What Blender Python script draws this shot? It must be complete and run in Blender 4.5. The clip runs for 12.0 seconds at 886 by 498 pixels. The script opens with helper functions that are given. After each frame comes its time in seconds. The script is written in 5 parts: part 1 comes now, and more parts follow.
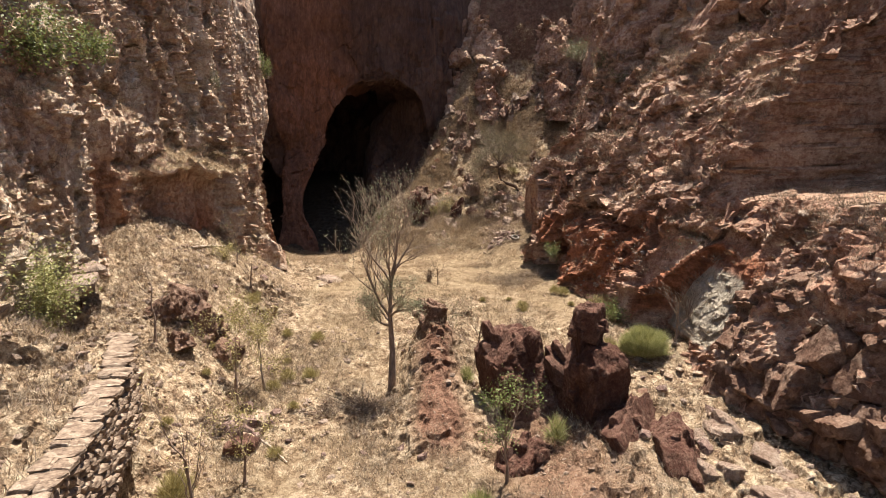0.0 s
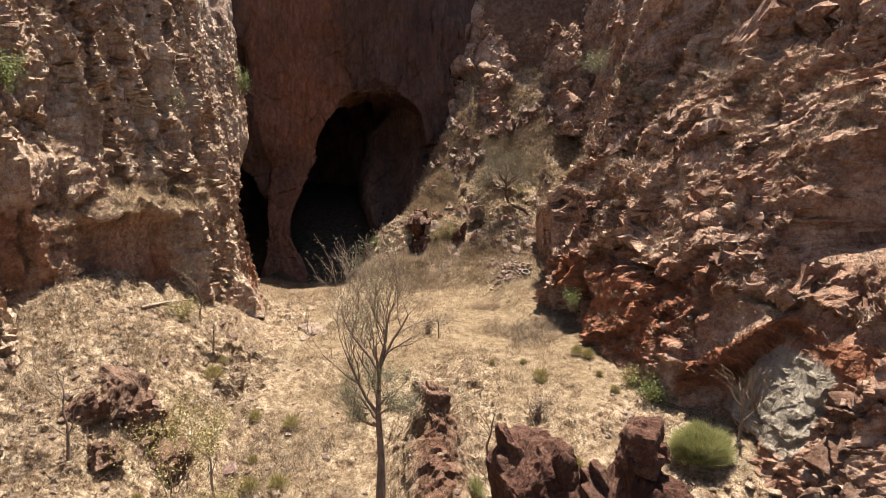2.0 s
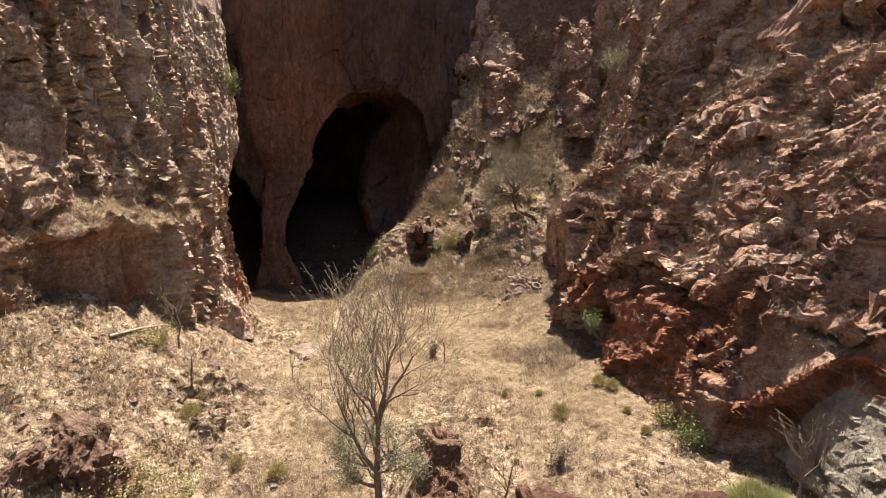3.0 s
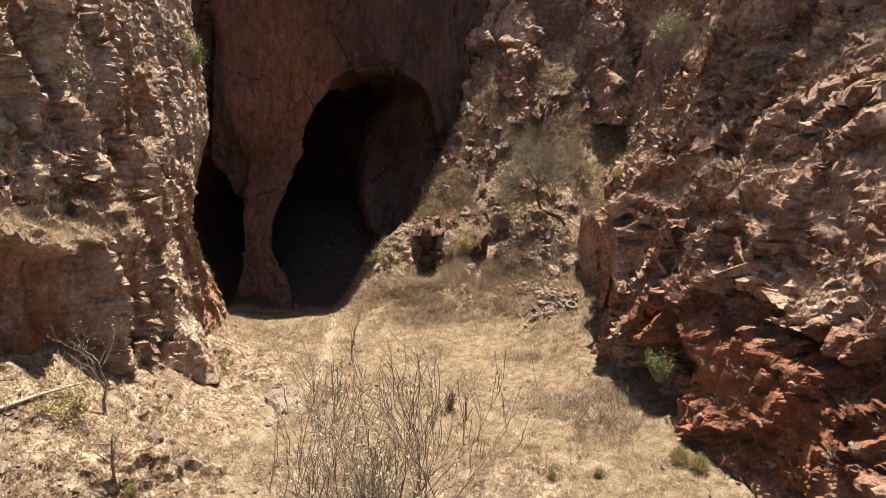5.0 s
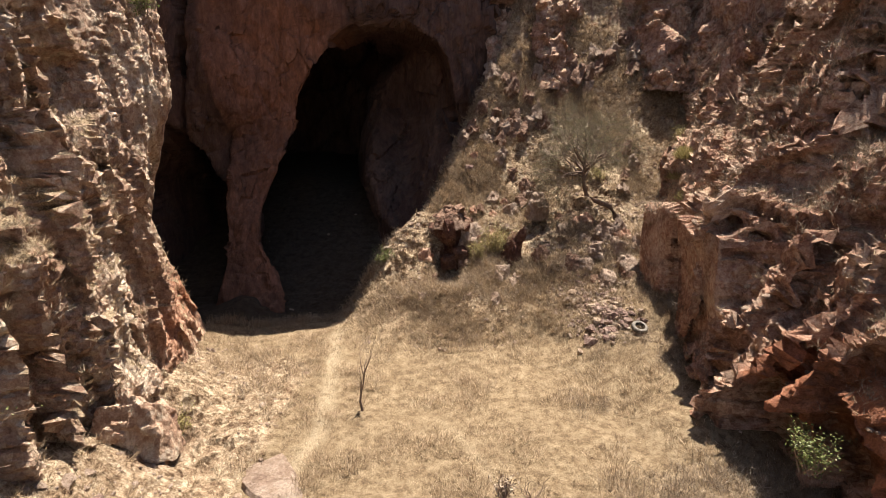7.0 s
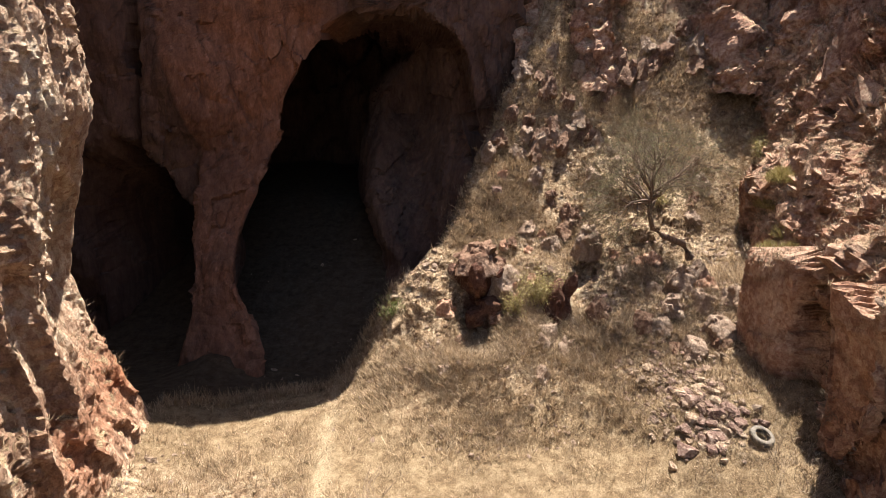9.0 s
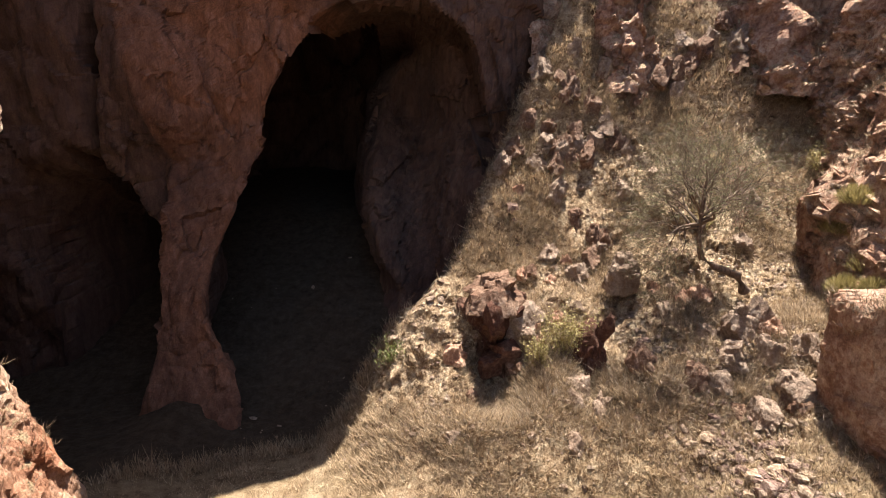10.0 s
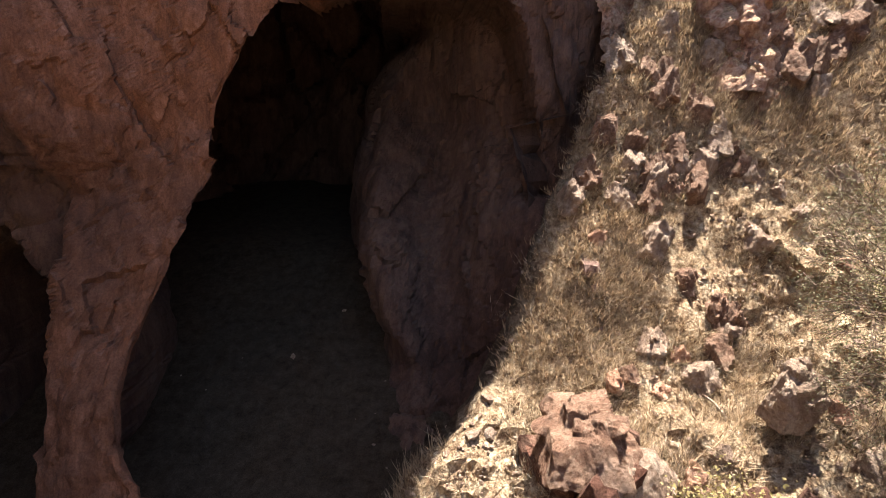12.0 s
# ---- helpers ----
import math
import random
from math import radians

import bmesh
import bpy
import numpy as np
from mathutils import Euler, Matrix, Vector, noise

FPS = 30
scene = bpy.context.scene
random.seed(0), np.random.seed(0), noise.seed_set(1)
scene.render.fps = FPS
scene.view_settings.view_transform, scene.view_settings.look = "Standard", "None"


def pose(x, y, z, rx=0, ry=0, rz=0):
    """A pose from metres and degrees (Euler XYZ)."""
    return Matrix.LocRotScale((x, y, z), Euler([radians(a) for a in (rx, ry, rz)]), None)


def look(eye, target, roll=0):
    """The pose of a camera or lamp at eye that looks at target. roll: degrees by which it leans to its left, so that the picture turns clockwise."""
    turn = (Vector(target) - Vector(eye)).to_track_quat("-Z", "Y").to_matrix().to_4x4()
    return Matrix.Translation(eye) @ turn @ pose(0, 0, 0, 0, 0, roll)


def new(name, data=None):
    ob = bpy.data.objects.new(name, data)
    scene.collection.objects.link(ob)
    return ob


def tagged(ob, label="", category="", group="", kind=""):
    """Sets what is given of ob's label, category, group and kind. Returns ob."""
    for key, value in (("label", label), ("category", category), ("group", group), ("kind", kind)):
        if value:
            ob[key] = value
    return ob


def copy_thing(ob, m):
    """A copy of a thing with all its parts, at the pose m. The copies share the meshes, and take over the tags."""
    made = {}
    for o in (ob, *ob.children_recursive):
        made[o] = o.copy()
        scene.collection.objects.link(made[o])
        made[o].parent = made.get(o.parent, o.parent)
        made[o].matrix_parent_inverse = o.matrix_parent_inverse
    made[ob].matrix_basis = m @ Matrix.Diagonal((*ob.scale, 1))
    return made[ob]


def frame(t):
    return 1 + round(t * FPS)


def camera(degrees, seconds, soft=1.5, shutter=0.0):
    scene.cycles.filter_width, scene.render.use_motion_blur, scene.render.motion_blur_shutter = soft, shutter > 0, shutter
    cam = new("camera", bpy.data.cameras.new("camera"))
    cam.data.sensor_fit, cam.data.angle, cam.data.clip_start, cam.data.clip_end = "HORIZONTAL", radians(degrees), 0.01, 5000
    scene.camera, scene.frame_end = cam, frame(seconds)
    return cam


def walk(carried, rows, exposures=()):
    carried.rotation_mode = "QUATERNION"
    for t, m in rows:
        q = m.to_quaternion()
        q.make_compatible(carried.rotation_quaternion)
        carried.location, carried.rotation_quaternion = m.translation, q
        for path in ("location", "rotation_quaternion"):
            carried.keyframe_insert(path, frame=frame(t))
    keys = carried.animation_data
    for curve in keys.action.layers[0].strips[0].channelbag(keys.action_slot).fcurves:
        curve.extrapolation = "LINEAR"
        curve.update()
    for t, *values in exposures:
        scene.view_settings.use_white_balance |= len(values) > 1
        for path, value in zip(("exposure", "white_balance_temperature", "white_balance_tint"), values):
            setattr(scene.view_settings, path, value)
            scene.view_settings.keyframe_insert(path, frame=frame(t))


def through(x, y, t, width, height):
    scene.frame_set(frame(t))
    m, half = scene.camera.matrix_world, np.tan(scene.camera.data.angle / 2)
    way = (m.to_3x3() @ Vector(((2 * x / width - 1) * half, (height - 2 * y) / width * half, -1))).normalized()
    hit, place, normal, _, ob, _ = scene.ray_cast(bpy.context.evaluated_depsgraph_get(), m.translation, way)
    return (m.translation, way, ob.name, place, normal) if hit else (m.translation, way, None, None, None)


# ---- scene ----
cam = camera(79.1, 12.0, soft=0.75)
METRES, EYE, TILT, LEAN, TURN = 40.0, 7.2, -9.0, 0.0, 0.0
ROWS = [
    (0.0, 0.0, 0.0, 0.0, -0.0, 0.0, 0.0),
    (0.5, -0.0002, 0.0281, 0.0158, 0.0, 0.0, 0.01),
    (1.0, 0.0003, 0.057, 0.0311, 0.04, 0.03, -0.02),
    (1.5, -0.0004, 0.0861, 0.0465, 0.02, 0.03, -0.01),
    (2.0, -0.0021, 0.1151, 0.0611, 0.02, 0.01, -0.03),
    (2.5, -0.0053, 0.1458, 0.0716, 0.04, -0.01, -0.05),
    (3.0, -0.0089, 0.1788, 0.0803, 0.06, -0.01, -0.05),
    (5.0, -0.028, 0.3303, 0.111, 0.07, -1.38, -0.13),
    (5.5, -0.0351, 0.3703, 0.119, 0.08, -3.38, -0.15),
    (6.0, -0.0436, 0.4102, 0.1268, 0.09, -5.0, -0.17),
    (6.5, -0.0528, 0.4494, 0.1364, 0.1, -4.98, -0.16),
    (7.0, -0.061, 0.4887, 0.1473, 0.14, -4.98, -0.2),
    (9.0, -0.0872, 0.6581, 0.1859, 0.15, -5.05, -0.22),
    (9.5, -0.0908, 0.7039, 0.196, 0.19, -5.07, -0.25),
    (10.0, -0.0941, 0.7515, 0.2072, 0.24, -5.12, -0.26),
    (10.5, -0.0975, 0.7999, 0.2183, 0.29, -5.11, -0.27),
    (11.0, -0.1031, 0.8494, 0.2284, 0.33, -5.11, -0.23),
    (11.5, -0.1124, 0.9002, 0.239, 0.31, -5.25, -0.15),
    (12.0, -0.1242, 0.9542, 0.2471, 0.09, -5.33, -0.27),
]
walk(cam, [(t, pose(0, 0, EYE, TILT, LEAN, TURN) @ pose(METRES * x, METRES * y, METRES * z, 90 + pitch, roll, yaw)) for t, x, y, z, yaw, pitch, roll in ROWS],
     [(0.0, 1.58), (7.0, 1.65), (9.0, 1.88), (10.5, 2.2), (12.0, 2.55)])
# world, sun
SUN_AZ = radians(25)          # from +y towards +x
SUN_EL = radians(72)
world = bpy.data.worlds.new("sky")
scene.world = world
world.use_nodes = True
wn = world.node_tree.nodes
sky = wn.new("ShaderNodeTexSky")
sky.sky_type = "NISHITA"
sky.sun_disc = False
sky.sun_elevation = SUN_EL
sky.sun_rotation = SUN_AZ
world.node_tree.links.new(sky.outputs[0], wn["Background"].inputs[0])
wn["Background"].inputs[1].default_value = 0.065
sun_data = bpy.data.lights.new("sun", "SUN")
sun_data.energy, sun_data.angle, sun_data.color = 5.0, radians(0.53), (1.0, 0.93, 0.82)
sun = new("sun", sun_data)
to_sun = Vector((math.sin(SUN_AZ) * math.cos(SUN_EL), math.cos(SUN_AZ) * math.cos(SUN_EL), math.sin(SUN_EL)))
sun.matrix_world = look(to_sun * 120, (0, 0, 0))


# ---- noise on arrays of points ----
def hashed(ix, iy, iz, seed):
    h = (ix.astype(np.int64) * 374761393 + iy.astype(np.int64) * 668265263 + iz.astype(np.int64) * 1440662683 + seed * 974634541) & 0xFFFFFFFF
    h = ((h ^ (h >> 13)) * 1274126177) & 0xFFFFFFFF
    h = ((h ^ (h >> 15)) * 2246822519) & 0xFFFFFFFF
    return ((h ^ (h >> 16)) & 0xFFFFFF) / float(0x1000000)


def vnoise(p, seed=0):
    """Smooth value noise in -1..1."""
    c = np.floor(p).astype(np.int64)
    f = p - c
    f = f * f * f * (f * (f * 6 - 15) + 10)
    out = 0
    for i in (0, 1):
        for j in (0, 1):
            for k in (0, 1):
                w = (f[:, 0] if i else 1 - f[:, 0]) * (f[:, 1] if j else 1 - f[:, 1]) * (f[:, 2] if k else 1 - f[:, 2])
                out = out + w * hashed(c[:, 0] + i, c[:, 1] + j, c[:, 2] + k, seed)
    return out * 2 - 1


def fbm(p, size, octaves=4, seed=0, gain=0.5):
    q, amp, out, total = p / np.asarray(size, float), 1.0, 0, 0
    for o in range(octaves):
        out = out + amp * vnoise(q, seed + o * 17)
        total += amp
        q, amp = q * 2.03 + 7.7, amp * gain
    return out / total


def blocks(p, size, seed=0, tilt=0.8, lean=0.0, few=False):
    """Broken rock: each cell of a scattered lattice has its own offset and slant. Gives the offset (-1..1) and the nearness to a crack (0..1)."""
    q = p / np.asarray(size, float)
    c = np.floor(q).astype(np.int64)
    backed = (lambda h: np.where(h > 0.62, 1.2 + 4.0 * (h - 0.62), -0.12)) if few else (lambda h: h * 2.6 - 0.6)
    f1 = np.full(len(p), 1e9)
    f2 = np.full(len(p), 1e9)
    off = np.zeros(len(p))
    for i in (-1, 0, 1):
        for j in (-1, 0, 1):
            for k in (-1, 0, 1):
                a, b, d = c[:, 0] + i, c[:, 1] + j, c[:, 2] + k
                dx = q[:, 0] - (a + hashed(a, b, d, seed))
                dy = q[:, 1] - (b + hashed(a, b, d, seed + 1))
                dz = q[:, 2] - (d + hashed(a, b, d, seed + 2))
                r = dx * dx + dy * dy + dz * dz
                value = (hashed(a, b, d, seed + 3) * 2 - 1) + tilt * (dx * (hashed(a, b, d, seed + 4) - 0.5) + dy * (hashed(a, b, d, seed + 5) - 0.5) + dz * (hashed(a, b, d, seed + 6) - 0.5)) * 2 - lean * backed(hashed(a, b, d, seed + 7)) * dz
                near = r < f1
                f2 = np.where(near, f1, np.minimum(f2, r))
                off = np.where(near, value, off)
                f1 = np.where(near, r, f1)
    crack = np.clip(1 - (np.sqrt(f2) - np.sqrt(f1)) / 0.18, 0, 1)
    return off, crack


def smooth(a, b, x):
    t = np.clip((x - a) / (b - a), 0, 1)
    return t * t * (3 - 2 * t)


def bump(x, centre, half):
    return np.exp(-((x - centre) / half) ** 2)


# ---- meshes ----
def mesh_from(name, verts, quads, material, shade=True):
    me = bpy.data.meshes.new(name)
    verts, quads = np.asarray(verts, np.float32), np.asarray(quads, np.int32)
    n = quads.shape[1]
    me.vertices.add(len(verts))
    me.vertices.foreach_set("co", verts.ravel())
    me.loops.add(quads.size)
    me.loops.foreach_set("vertex_index", quads.ravel())
    me.polygons.add(len(quads))
    me.polygons.foreach_set("loop_start", np.arange(0, quads.size, n, dtype=np.int32))
    me.update(calc_edges=True)
    me.polygons.foreach_set("use_smooth", np.full(len(quads), shade))
    me.materials.append(material)
    me.validate()
    return me


def grid_quads(nu, nv, flip=False):
    i = np.arange(nu - 1)[:, None] * nv + np.arange(nv - 1)[None, :]
    q = np.stack([i, i + nv, i + nv + 1, i + 1], -1).reshape(-1, 4)
    return q[:, ::-1] if flip else q


def grid_normals(p, nu, nv, flip=False):
    g = p.reshape(nu, nv, 3)
    n = np.cross(np.gradient(g, axis=0), np.gradient(g, axis=1)).reshape(-1, 3)
    n /= np.linalg.norm(n, axis=1)[:, None] + 1e-9
    return -n if flip else n


def mask(me, name, values):
    a = me.attributes.new(name, "FLOAT", "POINT")
    a.data.foreach_set("value", np.asarray(values, np.float32))


def part(name, bm, material, parent, label=""):
    me = bpy.data.meshes.new(name)
    bm.to_mesh(me)
    bm.free()
    me.materials.append(material)
    ob = new(name, me)
    ob.parent = parent
    return tagged(ob, label)


# ---- the lie of the land ----
def interp(x, xs, ys):
    return np.interp(x, xs, ys)


def soft_interp(x, xs, ys, w=0.8):
    return (np.interp(x - w, xs, ys) + 2 * np.interp(x, xs, ys) + np.interp(x + w, xs, ys)) / 4


LEFT_Y = (-60, 5, 12, 17, 19.5, 21, 25.5, 27.5, 30, 33, 35, 37.5, 41, 43.5, 44.6, 46.5, 70)
LEFT_X = (-22, -11.6, -12, -12.4, -12.9, -14.3, -14.2, -12.9, -12.1, -12.0, -12.4, -13.1, -13.3, -13.8, -14.8, -23, -25)
RIGHT_Y = (-60, 5, 15, 18, 21, 24.5, 28, 31.5, 35, 38, 40.5, 43.5, 46, 49, 54, 60, 66, 74)
RIGHT_X = (24, 14.5, 11.2, 10.0, 9.9, 8.3, 7.5, 6.3, 5.5, 6.0, 7.2, 7.8, 8.6, 9.7, 11.0, 11.0, 9.0, 9.0)


def left_edge(y):
    return soft_interp(y, LEFT_Y, LEFT_X, 0.4)


def right_edge(y):
    return soft_interp(y, RIGHT_Y, RIGHT_X, 0.5)


def ground_height(x, y):
    z = soft_interp(y, (-60, 0, 10, 15, 18, 22, 26, 30, 36, 42, 46.5, 48.5, 51, 55, 60, 66, 76), (-10, -4.5, -3, -2.2, -1.9, -1.5, -0.5, 0.05, 0.0, -0.2, -0.6, -1.2, -1.5, -0.6, 1.6, 4.4, 6.0), 0.8)
    z = z - 0.55 * bump(x, -2.6, 1.6) * bump(y, 20.2, 2.2) + 0.9 * bump(x, -13.8, 1.7) * bump(y, 50.0, 1.7)
    # higher ground under the foot of the eastern cliff
    z = z + 0.9 * smooth(0.5, 6, x) * (1 - smooth(22, 28, y)) + 0.35 * smooth(3, 8, x) * smooth(18, 22, y) * (1 - smooth(36, 40, y))
    z = z + 1.35 * smooth(2.2, 5.4, x) * smooth(36.2, 39.5, y) * (1 - smooth(41.5, 44.5, y)) + 0.6 * smooth(3.4, 4.9, x) * smooth(33.5, 35.8, y) * (1 - smooth(36.5, 39, y))
    # western bank under the cliff
    top = soft_interp(y, (0, 15, 24, 28, 31, 35, 40, 44, 50), (4.6, 5.0, 5.2, 4.5, 3.4, 2.4, 1.0, 0.5, 0.3))
    toe = soft_interp(y, (0, 14, 20, 26, 33, 40, 50), (-5.2, -6.6, -7.2, -8.0, -9.3, -11, -13))
    rise = (toe - x) / np.maximum(toe + 13.6, 1.2)
    z = z + top * np.clip((rise + np.sqrt(rise * rise + 0.012)) / 2, 0, 1.03)
    # terrace held by the stone wall
    terrace = smooth(0.0, 0.35, wall_line(y) - x) * (1 - smooth(13.6, 15.2, y))
    level = 1.75 + 0.45 * smooth(8, 14, y) + 1.2 * smooth(-9.5, -12.5, x)
    z = np.where(terrace > 0, z * (1 - terrace) + level * terrace, z)
    # ridge below the pinnacle
    z = z + (1.1 + 1.15 * bump(y, 22.2, 1.8)) * bump(x, -0.4 + 0.02 * (y - 19), 1.2) * smooth(14.5, 18.5, y) * (1 - smooth(23.0, 24.6, y))
    # scree slope to the right of the cave
    shift = np.clip(0.35 * (x - 1), 0, 2.2) * (1 - smooth(46, 54, y))
    slope = soft_interp(y + shift, (40.5, 42.5, 44, 46, 48, 50, 52, 55, 58.6, 59.4, 61.3, 65, 68), (0, 0.35, 1.3, 2.6, 4.0, 5.3, 6.3, 8.8, 13.0, 14.0, 17.0, 29.0, 31), 0.3)
    edge = soft_interp(y, (42, 46, 48, 49.5, 50.5, 52.3, 55, 58, 62, 66), (-7.8, -8.6, -9.1, -9.0, -8.3, -6.5, -4.0, -1.0, 2.0, 4.5), 0.4)
    wide = soft_interp(y, (42, 46, 48, 49.5, 51, 53, 55, 58, 66), (6.2, 6.0, 5.2, 4.4, 4.0, 3.0, 2.2, 1.8, 1.6), 0.4)
    z = z + slope * smooth(0, 1, (x - edge) / wide)
    z = z - (1.1 * bump(x, -2.0, 1.1) + 0.7 * bump(x, 1.0, 0.7)) * smooth(45.0, 46.8, y) * (1 - smooth(48.2, 48.7, y))
    # plateaus behind the rock faces
    hill = interp(x - right_edge(y) - 5.5 * (1 - smooth(23.5, 25.5, y)) - 2.2 * smooth(23.5, 25.5, y) * (1 - smooth(31, 36, y)), (1.2, 2.0, 3.0, 5.0, 7.0, 9.5, 12, 16, 18), (-99, 0.5, 2.5, 5.5, 8.6, 13, 17, 25, 26.5))
    z = np.maximum(z, hill)
    high = np.maximum(smooth(1.5, 3.5, left_edge(y) - 2.2 - x), smooth(15.5, 18, x - right_edge(y)))
    high = np.maximum(high, smooth(79, 83, y)) * smooth(-30, 5, y)
    return z * (1 - high) + (26.5 + 0 * z) * high


def wall_line(y):
    return interp(y, (-10, 4, 8.6, 12.1, 13.8, 15), (-4.6, -5.7, -6.7, -7.75, -8.6, -9.4))


# ---- materials ----
def material(name):
    m = bpy.data.materials.new(name)
    m.use_nodes = True
    t = m.node_tree
    return m, t, t.nodes["Principled BSDF"]


def node(t, kind, **inputs):
    n = t.nodes.new(kind)
    for key, value in inputs.items():
        sock = n.inputs[int(key[1:])] if key[0] == "i" and key[1:].isdigit() else n.inputs[key.replace("_", " ")]
        if hasattr(value, "is_output"):
            t.links.new(value, sock)
        else:
            sock.default_value = value
    return n


def noise_of(t, vec, scale, detail=6.0, rough=0.6):
    return node(t, "ShaderNodeTexNoise", Vector=vec, Scale=scale, Detail=detail, Roughness=rough).outputs[0]


def ramp(t, fac, stops):
    n = node(t, "ShaderNodeValToRGB", Fac=fac)
    while len(n.color_ramp.elements) < len(stops):
        n.color_ramp.elements.new(0.5)
    for e, (at, colour) in zip(n.color_ramp.elements, stops):
        e.position, e.color = at, (*colour, 1)
    return n.outputs[0]


def mix(t, fac, a, b, blend="MIX"):
    n = t.nodes.new("ShaderNodeMix")
    n.data_type, n.blend_type = "RGBA", blend
    for sock, value in ((n.inputs[0], fac), (n.inputs[6], a), (n.inputs[7], b)):
        if hasattr(value, "is_output"):
            t.links.new(value, sock)
        else:
            sock.default_value = value if not isinstance(value, tuple) else (*value, 1)[:4]
    return n.outputs[2]


def maths(t, op, a, b=0.0, clamp=False):
    n = t.nodes.new("ShaderNodeMath")
    n.operation, n.use_clamp = op, clamp
    for sock, value in ((n.inputs[0], a), (n.inputs[1], b)):
        if hasattr(value, "is_output"):
            t.links.new(value, sock)
        else:
            sock.default_value = value
    return n.outputs[0]


def attr(t, name):
    n = t.nodes.new("ShaderNodeAttribute")
    n.attribute_name = name
    return n.outputs[2]


def relief(t, bsdf, heights, strength=0.6, distance=0.06):
    total = None
    for h, w in heights:
        v = maths(t, "MULTIPLY", h, w)
        total = v if total is None else maths(t, "ADD", total, v)
    b = node(t, "ShaderNodeBump", Strength=strength, Distance=distance, Height=total)
    t.links.new(b.outputs[0], bsdf.inputs["Normal"])


def facets(t, vec, scale):
    """Chips of broken rock: a height that slants another way in every cell, and a tone for every cell."""
    v = node(t, "ShaderNodeTexVoronoi", Vector=vec, Scale=scale)
    d = t.nodes.new("ShaderNodeVectorMath")
    d.operation = "SUBTRACT"
    t.links.new(vec, d.inputs[0])
    t.links.new(v.outputs["Position"], d.inputs[1])
    s = t.nodes.new("ShaderNodeVectorMath")
    s.operation = "SUBTRACT"
    t.links.new(v.outputs["Color"], s.inputs[0])
    s.inputs[1].default_value = (0.5, 0.5, 0.5)
    h = t.nodes.new("ShaderNodeVectorMath")
    h.operation = "DOT_PRODUCT"
    t.links.new(d.outputs[0], h.inputs[0])
    t.links.new(s.outputs[0], h.inputs[1])
    sep = node(t, "ShaderNodeSeparateColor", Color=v.outputs["Color"])
    return h.outputs["Value"], sep.outputs[0]


